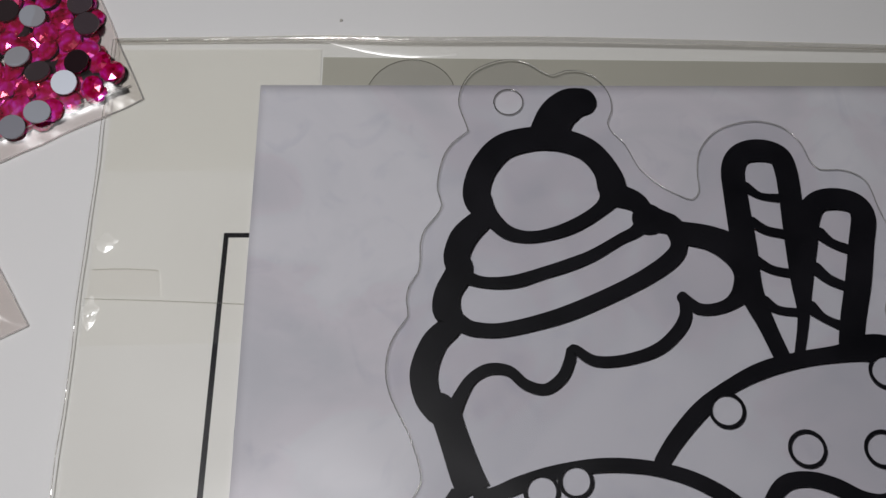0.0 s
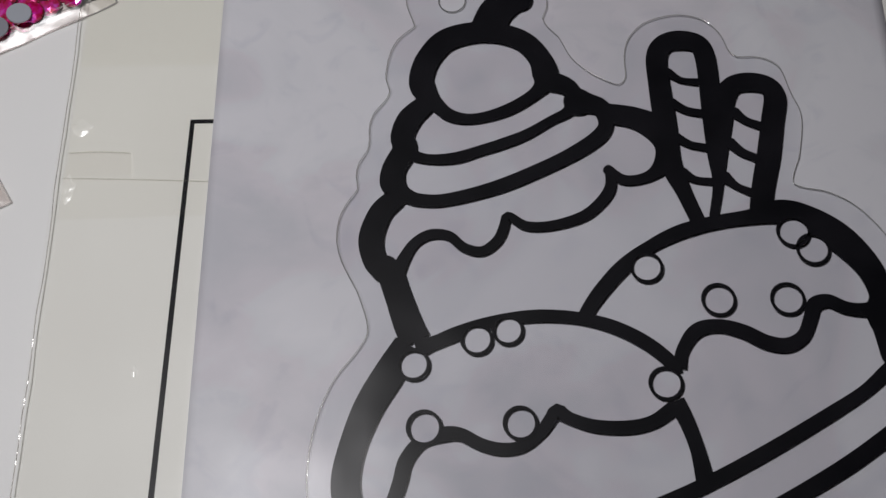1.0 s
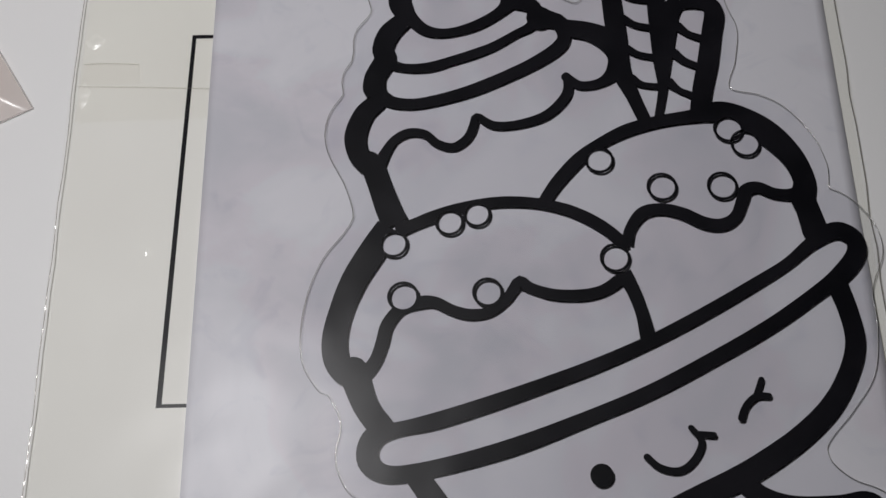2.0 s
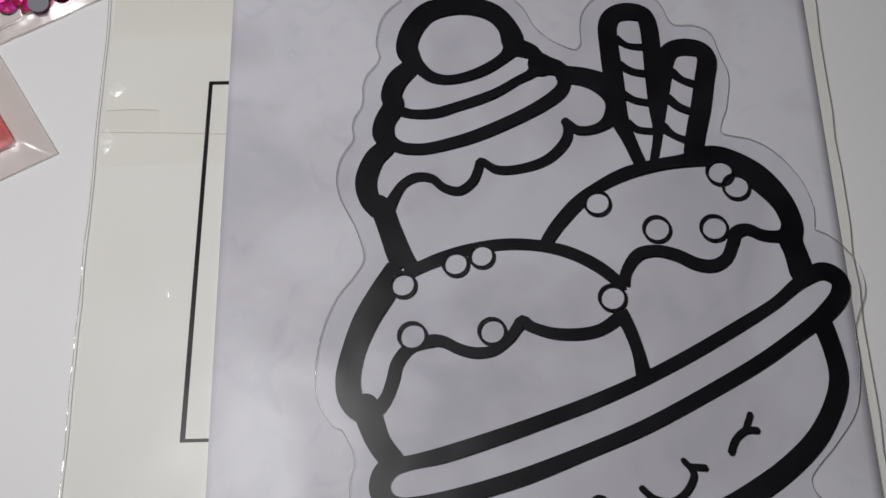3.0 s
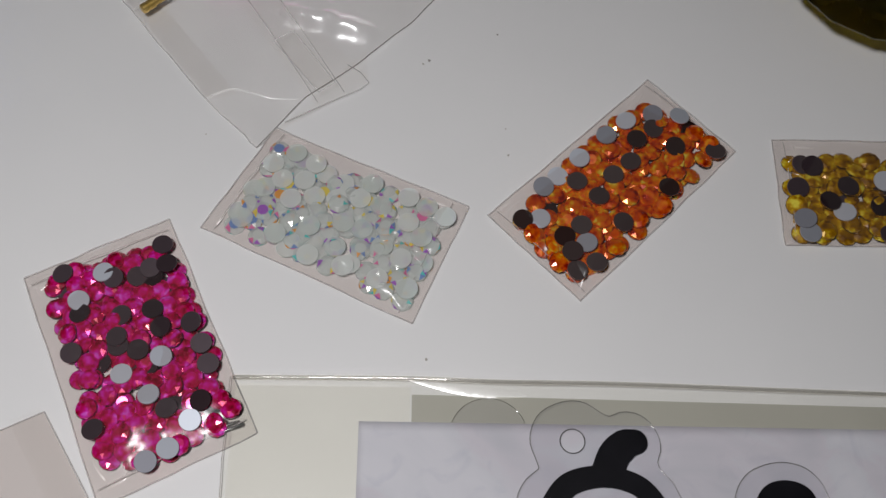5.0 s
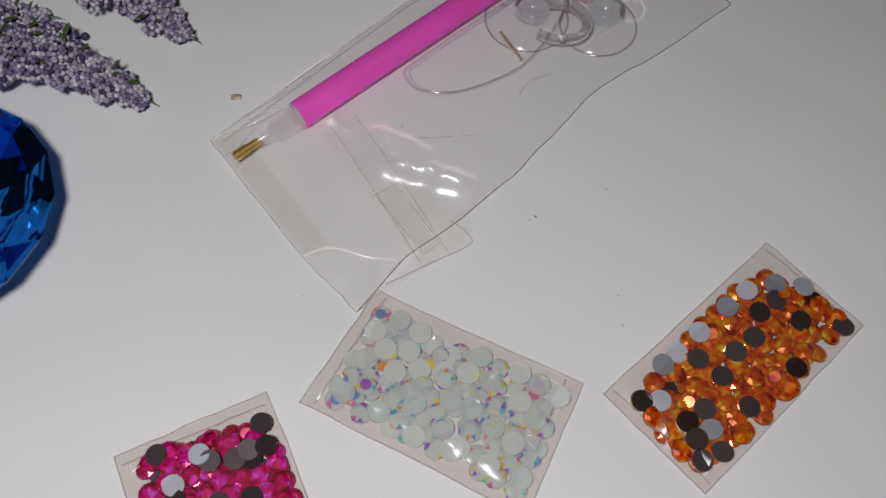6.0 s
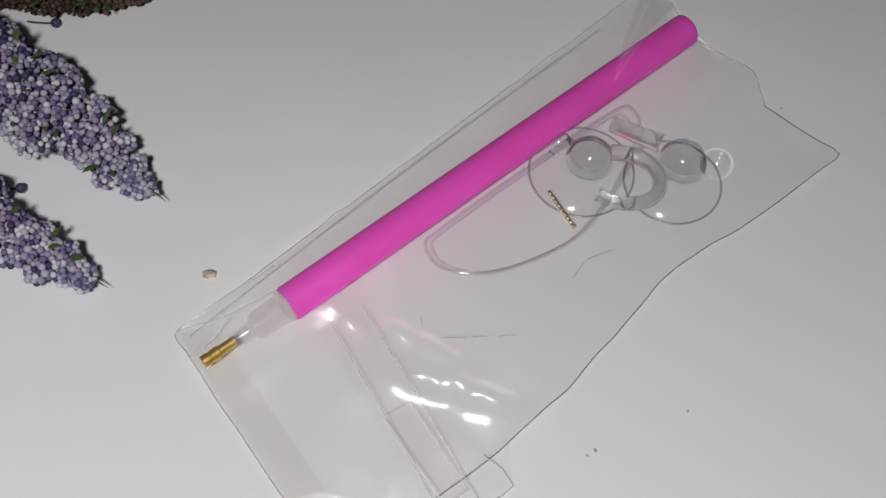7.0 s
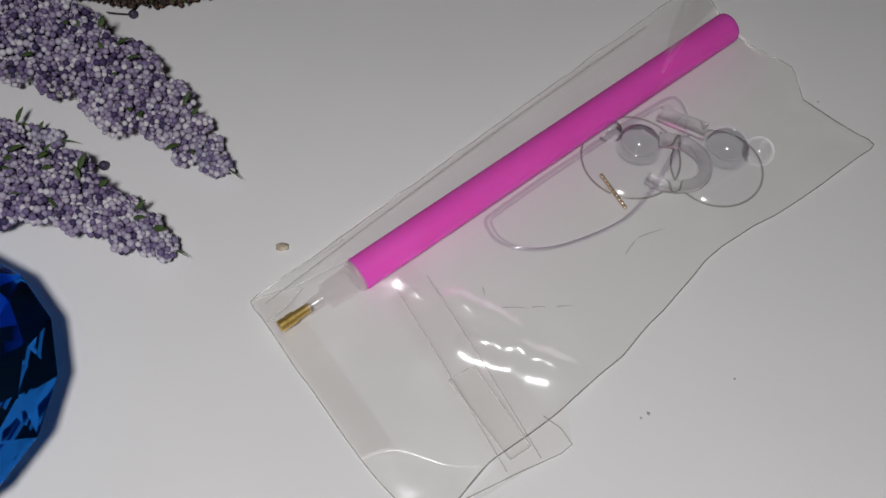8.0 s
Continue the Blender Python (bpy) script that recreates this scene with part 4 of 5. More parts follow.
M_COLLAR = film_material("pale_collar", (0.97, 0.95, 0.955), 0.25, 1.2, 0.05, 200, 0.4, edge=0.15)
M_BRASS = mottled(material("brass", (0.65, 0.42, 0.1), 0.38, metal=0.75), (0.56, 0.38, 0.1), (0.74, 0.53, 0.2), 150)


M_HAZE = film_material("doubled_film", (0.95, 0.945, 0.94), 0.3, 1.5, 0.3, 60, 0.14)
M_SIDE = film_material("side_strip", (0.94, 0.932, 0.925), 0.2, 1.0, 0.1, 80)


CREASES = [(-95, 171.5, -75, 161.5, 3.2, 3.2), (-91, 161, -62, 153, 3.3, 3.2), (-97, 166, -88, 162, 0.9, 1.0), (-108, 176, -98, 170, 0.8, 1.2),
           (-131, 175, -122, 177, 0.8, 1.0), (-30, 203, -16, 214, 0.8, 1.4), (-58, 188, -46, 199, 0.7, 1.2), (-12, 228, -2, 232, 1.0, 1.8)]


def ridge_lift(x, y):
    """How far the pen, the hooks and a crease across the bag push its front up."""
    d = Vector((0.755, 0.656))
    p = Vector((x + 132, y - 160))
    s, q = p.dot(d), p.x * -d.y + p.y * d.x
    lift = 6.2 * math.exp(-(q / 12) ** 2) / (1 + math.exp(-(s - 15) / 12)) / (1 + math.exp((s - 150) / 4))
    hooks = 5.5 * math.exp(-((x + 36) / 17) ** 2 - ((y - 217) / 12) ** 2)
    n = noise.noise(Vector((x * 0.3, y * 0.3, 3)))
    crease = 0.0
    for ax, ay, bx, by, high, wide in CREASES:
        ux, uy = bx - ax, by - ay
        length = math.hypot(ux, uy)
        along = ((x - ax) * ux + (y - ay) * uy) / length
        off = (-(x - ax) * uy + (y - ay) * ux) / length + 0.5 * noise.noise(Vector((along * 0.25, ay, 1)))
        ends = 1 / (1 + math.exp(-(along - 1) / 1.2)) / (1 + math.exp((along - length + 1) / 2.0))
        crease += ends * (high + 0.5 * n) * math.exp(-(off / wide) ** 2)
    wave = 0.8 * noise.noise(Vector((x * 0.09, y * 0.09, 12))) + 0.35 * math.exp(-((x + 112) / 10) ** 2 - ((y - 182) / 8) ** 2) * math.sin((y + x) * 0.9)
    return max(lift, hooks), crease + wave


def build_pen_bag():
    out = [(-140.8, 168.6), (-34, 271.6), (-26, 279), (-18.5, 259), (-3, 248.2), (-1.2, 237), (15.5, 223.3), (4.4, 213.4), (-8.3, 203.1), (-18.0, 196.6), (-26.7, 190.2), (-31.5, 185.6), (-39.1, 175.9), (-45.8, 167.8), (-52.9, 159.2), (-60.9, 151.2), (-67.8, 144.4), (-82.5, 132.5), (-95.3, 115.5), (-110.8, 131.2)]
    b = thing("pen_bag", "clear creased plastic bag holding a pink pen and clear hooks", "plastic bag", at=(-70, 195, TABLE_Z))
    loc = [(x + 70, y - 195) for x, y in out]
    bm = sheet(loc, 0.4, 2.2, rings=84, power=6, wrinkle=0.6, scale=0.055, seed=4.4, step=1.4, centre=(-2, 0))
    for v in bm.verts:
        x, y = v.co.x / MM - 70, v.co.y / MM + 195
        if v.co.z > 0.5 * MM:
            up, crease = ridge_lift(x, y)
            v.co.z = max(v.co.z, up * MM) + crease * MM
    part("front_film", bm, M_PENBAG, b, "", True)
    rng = random.Random(8)
    def seam(ring, mat, label):
        edge = []
        for p, q in zip(ring, ring[1:]):
            k = max(2, int(math.dist(p, q) / 5))
            edge += [(p[0] + (q[0] - p[0]) * i / k + rng.uniform(-0.2, 0.2), p[1] + (q[1] - p[1]) * i / k + rng.uniform(-0.2, 0.2), 0.35) for i in range(k)]
        part("seam", tube(edge + [(*ring[-1], 0.35)], 0.17, False, 2.0, 6), mat, b, label)

    # One clear edge in two tints: shade painted on the right, light on the left.
    seam(loc[5:19], M_FOLD, "creased edge of the film, tinted dark as its shaded side")
    seam(loc[17:] + loc[:6], M_RIM, "creased edge of the film, tinted pale as its lit side")
    top = [(-139, 169.5, 1.5), (-110, 198, 3.0), (-80, 227, 3.6), (-45, 260, 3.2)]
    part("fold", tube([(x + 70 + 2.2, y - 195 - 1.8, z) for x, y, z in top], 0.14, step=3, sides=6), M_RIM, b)
    for pts in ([(-41, 236.5, 9.3), (-35, 252, 9.4), (-30, 268, 3.5)], [(-41, 236.5, 9.3), (-33, 250, 9.0), (-24.5, 262, 5)]):
        part("fold", tube([(x + 70, y - 195, z) for x, y, z in pts], 0.4, step=1, sides=14, half=True), M_BRIGHT, b, "", True)
    # Milky lines that paint the bright highlights of the folds by the tip.
    for pts in ([(-140.2, 168.9, 0.6), (-134, 171, 1.6), (-129, 172.4, 3.2), (-117.5, 179.5, 4.6)], [(-139, 170.3, 0.6), (-131, 176.5, 2.2), (-120, 185.5, 2.8)], [(-136, 163.2, 0.6), (-131.5, 166.5, 2.8), (-128.5, 171.5, 3.4)]):
        part("fold", tube([(x + 70, y - 195, z) for x, y, z in pts], 0.16, step=1, sides=8, half=True), M_CREASE, b, "", True)
    for p, q in [((-81, 168.7), (-75, 169)), ((-74, 169.2), (-70.8, 169.5)), ((-68.1, 169.7), (-64.3, 170.1)), ((-51.4, 184.9), (-48.7, 189.1)), ((-48.1, 189.7), (-41.5, 192.6)), ((-85.6, 173.7), (-85.1, 171.6))]:
        part("scratch", tube([(p[0] + 70, p[1] - 195, 3.4), ((p[0] + q[0]) / 2 + 70, (p[1] + q[1]) / 2 - 195 + 0.15, 3.45), (q[0] + 70, q[1] - 195, 3.4)], 0.07, step=1, sides=6, taper=0.03), M_FOLD, b)
    # the adhesive strip across the flap
    part("flap", flat([(x + 70, y - 195) for x, y in [(-112, 175), (-104, 181), (-64.6, 137.2), (-72, 132), (-79, 127)]], 3.7), M_SEAL, b)
    for x0, y0, x1, y1 in [(-106, 172, -79, 130), (-99, 176, -71.5, 133.4)]:
        part("flap_line", tube([(x0 + 70, y0 - 195, 3.8), ((x0 + x1) / 2 + 70, (y0 + y1) / 2 - 195, 3.9), (x1 + 70, y1 - 195, 1.5)], 0.13, step=3, sides=6, half=True), M_RIM, b)
    part("sticker", flat([(x + 70, y - 195) for x, y in [(-92.6, 149.6), (-87, 153.4), (-74, 135), (-78.5, 131.6)]], 3.95), M_SEAL, b, "clear adhesive sticker")
    rim = [(-92.6, 149.6), (-87, 153.4), (-74, 135), (-78.5, 131.6)]
    for p, q in zip(rim, rim[1:] + rim[:1]):
        part("sticker_edge", tube([(p[0] + 70, p[1] - 195, 4.0), ((p[0] + q[0]) / 2 + 70, (p[1] + q[1]) / 2 - 195, 4.1), (q[0] + 70, q[1] - 195, 4.0)], 0.16, step=2, sides=8, half=True), M_CREASE, b)
    part("fold_skin", flat([(x + 70, y - 195) for x, y in [(-41, 236.5), (-37.5, 252), (-31, 269.5), (-24.5, 262), (-34, 250)]], 9.0), M_HAZE, b, "doubled milky film over the pen's end")
    part("flap_corner", flat([(x + 70, y - 195) for x, y in [(-66, 149), (-64.6, 137.2), (-87.7, 124.1), (-92, 119)]], 0.7), M_SEAL, b)
    part("flap_edge", tube([(x + 70, y - 195, 0.8) for x, y in [(-71, 143.5), (-64.6, 137.2), (-76, 130.3), (-88, 123.6)]], 0.14, step=4, sides=6), M_RIM, b)
    part("crease", tube([(x + 70, y - 195, z) for x, y, z in [(-110.6, 131.6, 0.8), (-103, 133.2, 2.6), (-92, 130.5, 2.4), (-84, 131, 1.2)]], 0.6, step=1, sides=16, taper=0.2, half=True), M_BRIGHT, b, "shiny crease", True)
    part("side_fold", flat([(x + 70, y - 195) for x, y in [(-139.5, 168.6), (-132.5, 171.5), (-102.5, 133.5), (-110.2, 131.6)]], 0.3), M_SIDE, b, "darker folded strip")


def build_pen():
    tip, end = Vector((-132.1, 160.2, 3.6)), Vector((-20.6, 257.6, 3.9))
    d = (end - tip).normalized()
    p = thing("drill_pen", "bright pink plastic pen with a brass tip in the bag", "pen", at=(-132.1, 160.2, 3.6))
    z = Vector((0, 0, 0))
    part("body", turned([(22.2, 4.0), (22.6, 4.25), (60, 4.25), (146.8, 4.25), (147.7, 4.1), (148.1, 3.6)], 40, z, d), M_PINKPLASTIC, p, "bright pink barrel", True)
    part("collar", turned([(20.9, 3.6), (21.1, 3.95), (22.1, 4.05), (22.2, 3.8)], 32, z, d), M_COLLAR, p, "pale collar", True)
    part("neck", turned([(7.6, 1.6), (7.8, 1.75), (11.6, 1.9), (11.8, 1.95), (12.5, 2.2), (12.9, 3.2), (13.1, 3.4), (13.4, 3.45), (20.8, 3.65), (21.0, 3.66)], 32, z, d), M_NECK, p, "frosted clear neck", True)
    part("tip", turned([(0, 1.2), (0.25, 1.5), (1.7, 1.5), (1.85, 1.35), (2.2, 1.35), (2.35, 1.5), (4.3, 1.5), (4.5, 1.2), (8.4, 1.2)], 28, z, d), M_BRASS, p, "brass tip")


def build_tray():
    out = [(-36.2, 237.0), (-33.4, 229), (-38, 217), (-44.5, 205.9), (-52, 197.4), (-66, 190), (-76, 188.4), (-83, 191), (-85.4, 195.8), (-75, 206), (-60, 219), (-45, 231.5)]
    t = thing("wax_tray", "clear half-moon plastic tray in the bag", "tray", at=(-60.2, 206.9, TABLE_Z))
    pts = [tuple(p[:2] + np.array((60, -210))) for p in spline(out, 2, True)]
    part("rim", tube([(x, y, 2.6) for x, y in pts[::2]], 0.6, True, 1.5, 10, None, True), M_CLEARHARD, t, "rounded clear rim", True)
    part("inner_rim", tube([(x * 0.94, y * 0.94, 1.2) for x, y in pts[::2]], 0.36, True, 1.5, 10, None, True), M_CLEARHARD, t, "", True)


def build_hook(place, knob, ball, r_disc, r_knob, r_ball, bar, r_bar):
    h = thing("suction_hook", "clear plastic suction cup with a curved hook", "suction hook", "clear suction hooks", at=(place[0], place[1], TABLE_Z))
    o = Vector((place[0], place[1], 0))
    part("cup", turned([(0.5, r_disc), (1.0, r_disc - 0.3), (2.2, r_disc * 0.55), (3.0, r_disc * 0.3)], 48, open_base=True), M_CUP, h, "thin clear disc", True)
    part("cup_rim", tube([(r_disc * math.cos(a * math.tau / 32), r_disc * math.sin(a * math.tau / 32), 0.8) for a in range(32)], 0.3, True, 2, 8, None, True), M_FOLD, h, "", True)
    k = Vector(knob) - o
    low, high = k - Vector((0, 0, 3.3)), k + Vector((0, 0, 3.2))
    dome = [(6.7 * math.sin(a * math.pi / 24), r_knob * max(0.06, math.cos(a * math.pi / 24) ** 0.8)) for a in range(0, 13)]
    part("knob", turned(dome, 36, low, high, open_base=True), M_KNOB, h, "clear knob with a domed top", True)
    for up, wide in ((0.2, 0.97), (3.0, 0.84)):
        part("knob_ring", tube([(low.x + r_knob * wide * math.cos(a * math.tau / 24), low.y + r_knob * wide * math.sin(a * math.tau / 24), low.z + up) for a in range(24)], 0.32, True, 1.5, 8, None, True), M_RING, h, "", True)
    q = Vector(ball) - o
    prof = [(r_ball * (1 - math.cos(a * math.pi / 12)), r_ball * math.sin(a * math.pi / 12)) for a in range(4, 13)]
    part("ball", turned(prof, 24, q - Vector((0, 0, r_ball)), q, open_base=True), M_RING, h, "", True)
    part("ball_rim", tube([(q.x + r_ball * math.cos(a * math.tau / 20), q.y + r_ball * math.sin(a * math.tau / 20), q.z - 0.4) for a in range(20)], 0.22, True, 1.2, 8, None, True), M_RING, h, "", True)
    part("hook", tube([tuple(Vector(b) - o) for b in bar], r_bar, False, 1, 14, r_bar * 0.8), M_CLEARSOLID, h, "curved clear hook arm", True)


M_PALEGOLD = mottled(material("pale_gold", (0.75, 0.6, 0.4), 0.3, metal=0.8), (0.6, 0.45, 0.26), (0.8, 0.66, 0.45), 300)


def build_pin():
    a, b = Vector((-56.9, 207.3, 2.8)), Vector((-50.9, 197.5, 2.8))
    p = thing("metal_pin", "thin notched gold-coloured metal pin lying on the tray", "pin", at=tuple(a))
    length = (b - a).length
    prof = []
    for k in range(9):
        s = length * k / 9
        prof += [(s, 0.38), (s + 0.1, 0.46), (s + length / 9 - 0.25, 0.46), (s + length / 9 - 0.15, 0.38)]
    part("shaft", turned(prof, 12, (0, 0, 0), b - a), M_PALEGOLD, p, "", True)


build_pen()
build_tray()
build_hook((-48.5, 215.3), (-46.5, 218.2, 4.5), (-54.2, 221.3, 4), 12.8, 5.9, 3.4, [(-41.5, 219, 4), (-37.5, 218.6, 4), (-33.5, 217, 4), (-30.6, 213.4, 4), (-30.6, 209, 4), (-33.2, 205.8, 4), (-38, 204.6, 4), (-42, 205.2, 4), (-45.2, 206.8, 4)], 2.0)
build_hook((-26.5, 213.2), (-24, 218.3, 4.5), (-16.3, 216.6, 4), 11.8, 6.0, 3.9, [(-29.5, 221.5, 5), (-34, 223.4, 5), (-38, 225.6, 4.5), (-41, 227.2, 4)], 2.4)
build_pin()
build_pen_bag()


# ---- the bag with the red wax ----
M_WAX = mottled(material("red_wax", (0.88, 0.19, 0.19), 0.5, spec=0.3), (0.85, 0.16, 0.165), (0.91, 0.21, 0.21), 30, bump=0.1)


def build_wax():
    out = [(-141.5, 39), (-105.7, -16), (-148, -37), (-184, 19)]
    b = thing("wax_bag", "clear plastic bag with a square of red wax", "plastic bag", at=(-145, 0, TABLE_Z))
    loc = [(x + 145, y) for x, y in out]
    part("back_film", sheet(loc, 0.1, 0, rings=3, wrinkle=0, step=5), M_BAG, b)
    part("front_film", sheet(loc, 0.3, 4.2, rings=16, power=4, wrinkle=0.4, scale=0.08, seed=7, step=2.5), M_BAG, b, "", True)
    for p, q in zip(loc, loc[1:] + loc[:1]):
        part("seam", tube([(p[0], p[1], 0.4), ((p[0] + q[0]) / 2 + 0.3, (p[1] + q[1]) / 2, 0.7), (q[0], q[1], 0.4)], 0.17, step=3, sides=6), M_RIM, b)
    part("side_fold", flat([(loc[0][0], loc[0][1]), (loc[1][0], loc[1][1]), (loc[1][0] - 7, loc[1][1] - 3.4), (loc[0][0] - 7, loc[0][1] - 3.4)], 4.0), M_SEAL, b)
    w = slab([(-130.2, 8.2), (-116.1, -13.3), (-138, -24), (-152, -2)], -0.9, 1.8)
    bmesh.ops.bevel(w, geom=w.edges[:], offset=0.8 * MM, segments=3, affect="EDGES")
    tagged(new("wax_square", mesh_of("wax_square", w, M_WAX, True)), "square block of red wax in a clear bag", "wax")


build_wax()


# ---- cut glass crystals ----
def crystal(name, label, x, y, r, mat, turn):
    n = 16
    c = thing(name, label, "crystal", "large cut crystals", at=(x, y, TABLE_Z - 1.3))
    c.rotation_euler = (0, 0, math.radians(turn))

    def ring(q, z, off):
        return [Vector((q * math.cos((i + off) * math.tau / n), q * math.sin((i + off) * math.tau / n), z)) for i in range(n)]
    rings = [ring(0.08 * r, 1.4, 0), ring(0.62 * r, 9.5, 0.5), ring(0.99 * r, 15.2, 0), ring(r, 16.0, 0), ring(0.84 * r, 20.0, 0.5), ring(0.58 * r, 22.5, 0)]
    for piece, ks, cap in (("pavilion", (0, 1), rings[0][::-1]), ("girdle", (2,), None), ("crown", (3, 4), None), ("table_facet", (), rings[-1])):
        bm = bmesh.new()

        def face(*p):
            bm.faces.new([bm.verts.new(q) for q in p])
        for k in ks:
            a, b = rings[k], rings[k + 1]
            for i in range(n):
                j = (i + 1) % n
                if k == 2:
                    face(a[i], a[j], b[j], b[i])
                elif k in (0, 3):
                    face(a[i], a[j], b[i])
                    face(a[j], b[j], b[i])
                else:
                    face(a[i], a[j], b[j])
                    face(a[i], b[j], b[i])
        if cap:
            face(*cap)
        part(piece, mm(bm), mat, c)
    return c


M_BLUEGLASS = material("blue_glass", (0.015, 0.2, 0.75), 0.02, transmission=1.0, ior=1.55)
M_AMBERGLASS = material("amber_glass", (0.82, 0.6, 0.035), 0.02, transmission=1.0, ior=1.55)
crystal("glass_crystal", "large deep blue faceted glass crystal on the table", -210.8, 137, 35.3, M_BLUEGLASS, 8)
crystal("glass_crystal", "large amber yellow faceted glass crystal on the table", 87.6, 172.6, 31.6, M_AMBERGLASS, 3)


# ---- artificial lavender ----
M_BUD = vary_by_island(material("lavender_bud", (0.4, 0.3, 0.5), 0.55, spec=0.25), [(0, (0.065, 0.048, 0.12)), (0.13, (0.19, 0.145, 0.27)), (0.34, (0.33, 0.28, 0.405)), (0.62, (0.47, 0.43, 0.53)), (0.86, (0.66, 0.63, 0.68))])
M_BUD1 = vary_by_object(material("lavender_bud_single", (0.4, 0.3, 0.5), 0.45, spec=0.4), (0.12, 0.085, 0.22), (0.66, 0.63, 0.7))
M_LEAF = vary_by_island(material("lavender_leaf", (0.1, 0.16, 0.05), 0.6), [(0, (0.06, 0.1, 0.03)), (0.35, (0.12, 0.18, 0.06)), (0.6, (0.24, 0.27, 0.15)), (0.82, (0.4, 0.4, 0.34))])
M_CORE = mottled(material("lavender_stem", (0.06, 0.05, 0.05), 0.7), (0.035, 0.03, 0.035), (0.08, 0.08, 0.05), 200)
M_BROWN = vary_by_island(material("dried_brown", (0.08, 0.04, 0.03), 0.7), [(0, (0.03, 0.017, 0.012)), (0.4, (0.06, 0.035, 0.025)), (0.8, (0.1, 0.06, 0.045))])


def ball_mesh_data():
    bm = bmesh.new()
    bmesh.ops.create_icosphere(bm, subdivisions=2, radius=1)
    v = np.array([tuple(q.co) for q in bm.verts])
    f = [[q.index for q in g.verts] for g in bm.faces]
    bm.free()
    return v, f


BALL_V, BALL_F = ball_mesh_data()


def beads(spots):
    """One mesh of many small balls; spots are (x, y, z, r) in mm."""
    verts, faces = [], []
    for x, y, z, r in spots:
        k = len(verts)
        verts += [tuple((BALL_V[i] * r + (x, y, z)) * MM) for i in range(len(BALL_V))]
        faces += [[i + k for i in f] for f in BALL_F]
    me = bpy.data.meshes.new("blossom")
    me.from_pydata(verts, [], faces)
    me.polygons.foreach_set("use_smooth", [True] * len(faces))
    return me


def ball_mesh(spots):
    bm = bmesh.new()
    for x, y, z, r in spots:
        bmesh.ops.create_icosphere(bm, subdivisions=2, radius=r, matrix=Matrix.Translation((x, y, max(z, r * 0.9))))
    return mm(bm)


def leaf_mesh(bm, at, way, length, width):
    way = way.normalized()
    side = way.cross(Vector((0, 0, 1))).normalized() * width
    up = Vector((0, 0, 1))
    rows = [(0, 0.25), (0.35, 1.0), (0.7, 0.7), (1.0, 0.02)]
    last = None
    for u, w in rows:
        c = at + way * length * u + up * math.sin(u * 2.6) * length * 0.16
        now = [bm.verts.new(c - side * w), bm.verts.new(c + up * 0.12), bm.verts.new(c + side * w)]
        if last:
            bm.faces.new((last[0], last[1], now[1], now[0]))
            bm.faces.new((last[1], last[2], now[2], now[1]))
        last = now


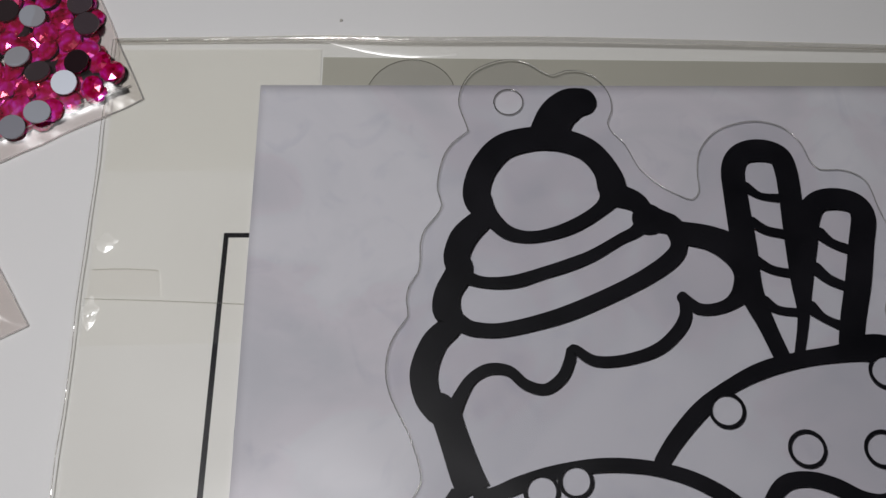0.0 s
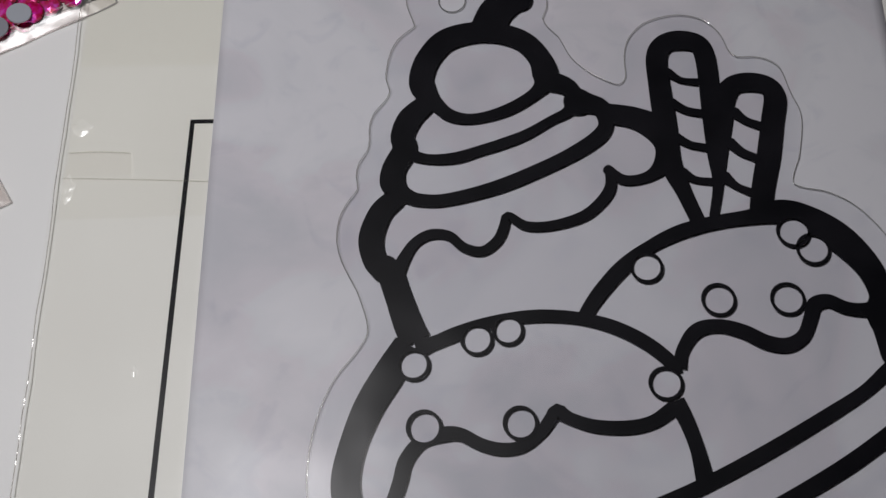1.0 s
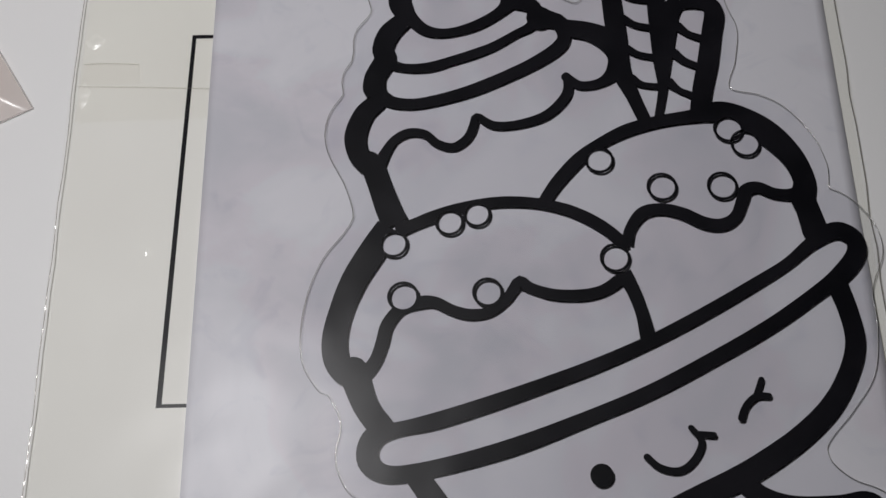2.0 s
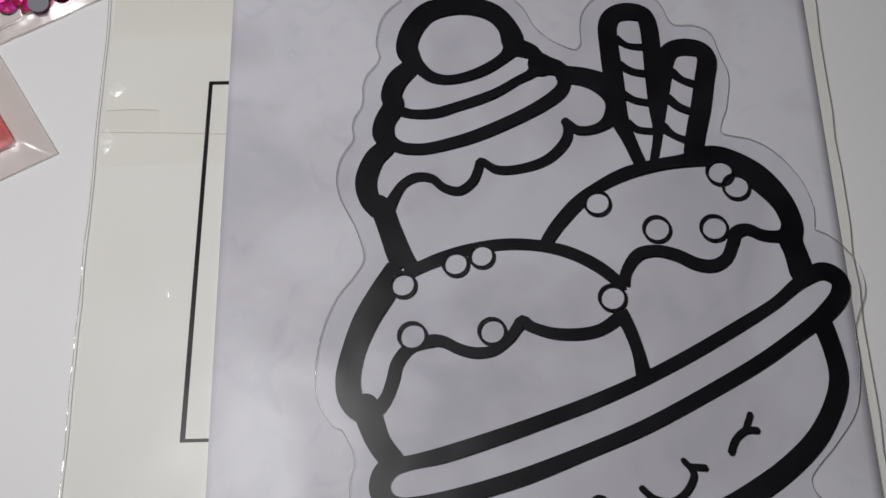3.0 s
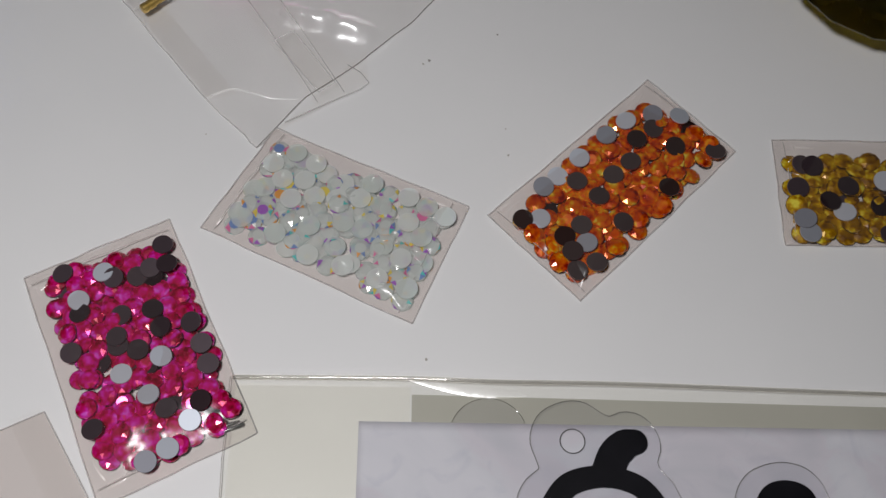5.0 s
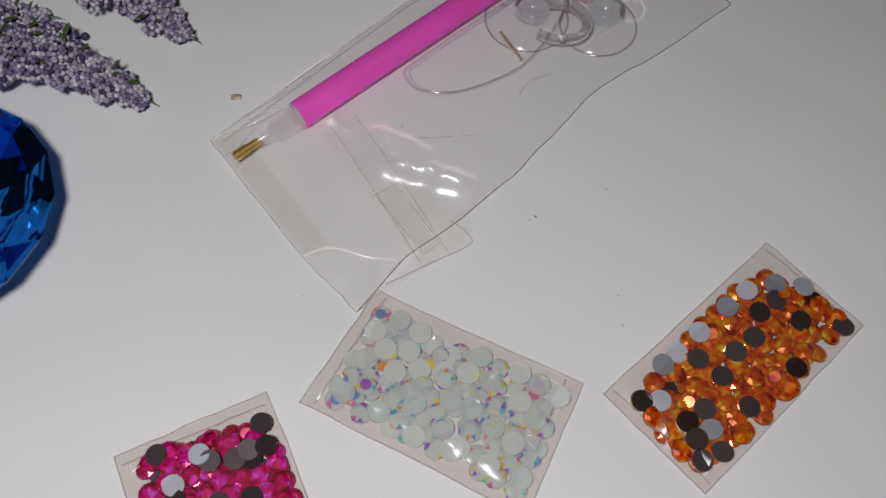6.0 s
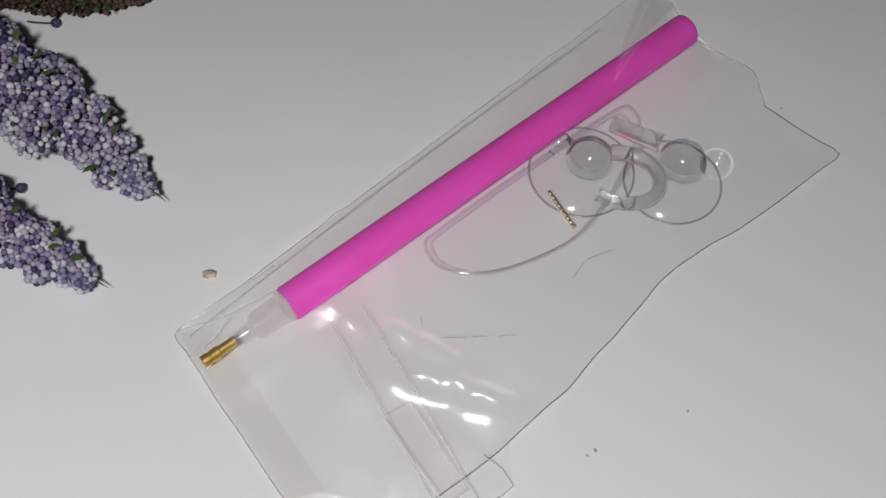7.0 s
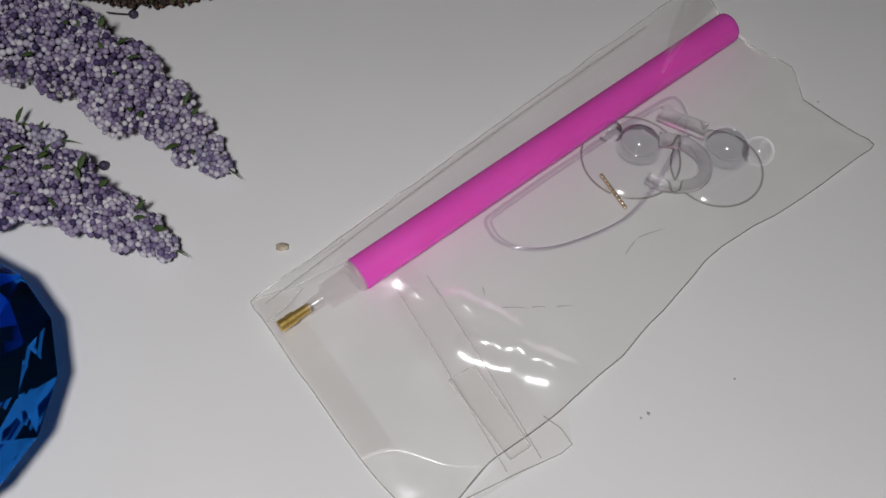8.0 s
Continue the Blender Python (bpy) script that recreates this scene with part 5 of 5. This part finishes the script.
def lavender(label, axis, radii, count, seed, singles=90, bud_mat=None, bud_r=(0.6, 1.0), lobes=26, leaves=30):
    """A flower spike: balls in uneven clumps along a curved axis that begins at the tip."""
    rng = random.Random(seed)
    sp = thing("lavender_sprig", label, "artificial flower", "lavender sprigs", at=(axis[0][0], axis[0][1], TABLE_Z))
    o = np.array((axis[0][0], axis[0][1], 0))
    line = [q - o for q in spline(axis, 1.0)]
    n = len(line)
    rad = lambda u: np.interp(u * (n - 1), [i * (n - 1) / (len(radii) - 1) for i in range(len(radii))], radii)
    part("stem", tube([tuple(q) for q in line[::4]], 0.9, step=3, sides=8), M_CORE, sp)
    lumps = []
    for i in range(lobes):
        u = (i + rng.random()) / lobes
        c = line[min(n - 1, int(u * n))]
        a = rng.uniform(-0.35, math.pi + 0.35)
        t = line[min(n - 1, int(u * n) + 2)] - line[max(0, int(u * n) - 2)]
        t = t / (np.linalg.norm(t) + 1e-9)
        side = np.array((-t[1], t[0], 0))
        R = rad(u)
        off = R * rng.uniform(0.45, 0.9)
        lumps.append((c + side * math.cos(a) * off + np.array((0, 0, math.sin(a) * off * 0.5)), max(1.6, R * rng.uniform(0.22, 0.42))))
    spots = []
    grid = {}
    for _ in range(count * 9):
        if len(spots) >= count:
            break
        if rng.random() < 0.6:
            c, R = rng.choice(lumps)
        else:
            u = rng.random() ** 0.9
            c, R = line[min(n - 1, int(u * n))], rad(u) * rng.choice((0.45, 0.62, 0.76))
        w = np.array([rng.gauss(0, 1) for _ in range(3)])
        w = w / (np.linalg.norm(w) + 1e-9)
        w[2] = abs(w[2]) if rng.random() < 0.9 else w[2]
        p = c + w * R * np.array((1, 1, 0.8))
        r = rng.uniform(*bud_r)
        if p[2] < r + 0.2:
            p[2] = r + 0.2
        key = tuple((p / 2.6).astype(int))
        near = [q for dx in (-1, 0, 1) for dy in (-1, 0, 1) for dz in (-1, 0, 1) for q in grid.get((key[0] + dx, key[1] + dy, key[2] + dz), ())]
        if any(np.linalg.norm(p - q[:3]) < 0.72 * (r + q[3]) for q in near):
            continue
        s = np.array((*p, r))
        grid.setdefault(key, []).append(s)
        spots.append(s)
    spots.sort(key=lambda s: s[0] ** 2 + s[1] ** 2)
    single = beads([(0, 0, 0, 1)])
    single.materials.append(bud_mat or M_BUD1)
    for s in spots[:singles]:
        b = new("bud", single)
        b.parent = sp
        b.location, b.scale = Vector(s[:3]) * MM, (s[3],) * 3
    me = beads([tuple(s) for s in spots[singles:]])
    me.materials.append(bud_mat if bud_mat else M_BUD)
    ob = new("blossom", me)
    ob.parent = sp
    tagged(ob, kind="stuff")
    for k in range(leaves):
        u = rng.uniform(0.1, 0.95)
        c = line[int(u * (n - 1))]
        a = rng.uniform(0, math.tau)
        bm = bmesh.new()
        way = Vector((math.cos(a), math.sin(a), 0.25))
        leaf_mesh(bm, Vector(c) + way * rad(u) * 0.6 + Vector((0, 0, rad(u) * rng.uniform(0.1, 0.5))), way, rng.uniform(2.5, 4.8), rng.uniform(0.5, 1.0))
        part("leaf", mm(bm), M_LEAF, sp)
    d = Vector(line[0] - line[3]).normalized()
    bm = bmesh.new()
    leaf_mesh(bm, Vector(line[0]) - d * 2, d, 8.0, 0.35)
    part("tip_leaf", mm(bm), M_LEAF, sp)
    return sp


lavender("artificial lavender spike with purple ball buds and green leaves", [(-151.5, 203.5, 4.5), (-163, 211.5, 6), (-178, 222.5, 8), (-197, 235, 9), (-222, 250, 9), (-250, 265, 8)], [3, 8, 12, 15.5, 17, 17, 15], 5200, 3, lobes=64)
lavender("smaller artificial lavender spike with pale purple ball buds", [(-161.5, 180, 4), (-172, 184.5, 5.5), (-188, 191, 7), (-207, 196.5, 8), (-235, 203, 8)], [3, 7.5, 10.5, 12.5, 13, 12], 3600, 4, lobes=48)
lavender("short lavender side shoot with sparse buds and leaves", [(-196, 210, 3), (-206, 210.5, 4), (-222, 213, 5)], [1.5, 3.5, 5, 6], 420, 5, singles=40, lobes=10, leaves=8)
lavender("dark brown dried flower spike lying on the table", [(-164, 263.5, 3), (-176, 260.5, 4), (-192, 260.5, 5), (-215, 266, 6)], [2, 4.5, 6, 7], 800, 6, singles=60, bud_mat=M_BROWN, lobes=16)


# ---- crumbs and loose buds ----
M_CRUMB = vary_by_object(material("crumb", (0.3, 0.28, 0.25), 0.7), (0.4, 0.38, 0.36), (0.6, 0.56, 0.5))


M_FLAKE = mottled(material("tan_flake", (0.55, 0.46, 0.33), 0.7), (0.45, 0.36, 0.24), (0.7, 0.62, 0.48), 900)


def crumb(x, y, r, label, seed, mat=None, long=1.0):
    bm = bmesh.new()
    bmesh.ops.create_icosphere(bm, subdivisions=2, radius=r)
    for v in bm.verts:
        v.co *= 1 + 0.5 * noise.noise(v.co * 2.0 / r + Vector((seed, 0, 0)))
        v.co.x, v.co.z = v.co.x * long, v.co.z * (0.5 if long == 1.0 else 0.22) + (0.0 if long == 1.0 else 0.05 * v.co.x ** 2)
    ob = new("crumb", mesh_of("crumb", mm(bm), mat or M_CRUMB, True))
    ob.location = Vector((x, y, TABLE_Z + r * 0.4)) * MM
    tagged(ob, label, "crumb", "crumbs on the table")


for i, (x, y, r) in enumerate([(-27, 155.1, 0.28), (-49.0, 144.4, 0.3), (2.8, 236.7, 0.35), (-25, 113.2, 0.3), (-47.5, 52.9, 0.35), (-25.5, 122, 0.2), (-110, 120, 0.22), (-176, 262, 0.3)]):
    crumb(x, y, r, "tiny grey crumb on the white table", i)
crumb(-135, 183.8, 1.2, "small pale tan flake on the white table", 21, M_FLAKE, 1.5)
crumb(-47.3, 145.6, 0.4, "tiny grey crumb on the white table", 25)


M_DARKBUD = mottled(material("dark_bud", (0.05, 0.04, 0.08), 0.5), (0.035, 0.03, 0.06), (0.08, 0.065, 0.12), 300)


def loose_bud(x, y, stalk):
    b = thing("loose_bud", "single dark purple bud on a thin stalk", "artificial flower", at=(x, y, TABLE_Z))
    part("bud", turned([(1.3 * (1 - math.cos(a * math.pi / 8)), 1.3 * math.sin(a * math.pi / 8)) for a in range(9)], 16, (0, 0, 0.1), (0, 0, 1)), M_DARKBUD, b, "", True)
    part("stalk", tube([(0, 0, 1.3), (stalk[0] * 0.5, stalk[1] * 0.5, 1.8), (stalk[0], stalk[1], 2.6)], 0.22, step=1, sides=6), M_CORE, b)


loose_bud(-183.2, 204.5, (-7, -1.2))
loose_bud(-186, 255.5, (-7, -0.8))
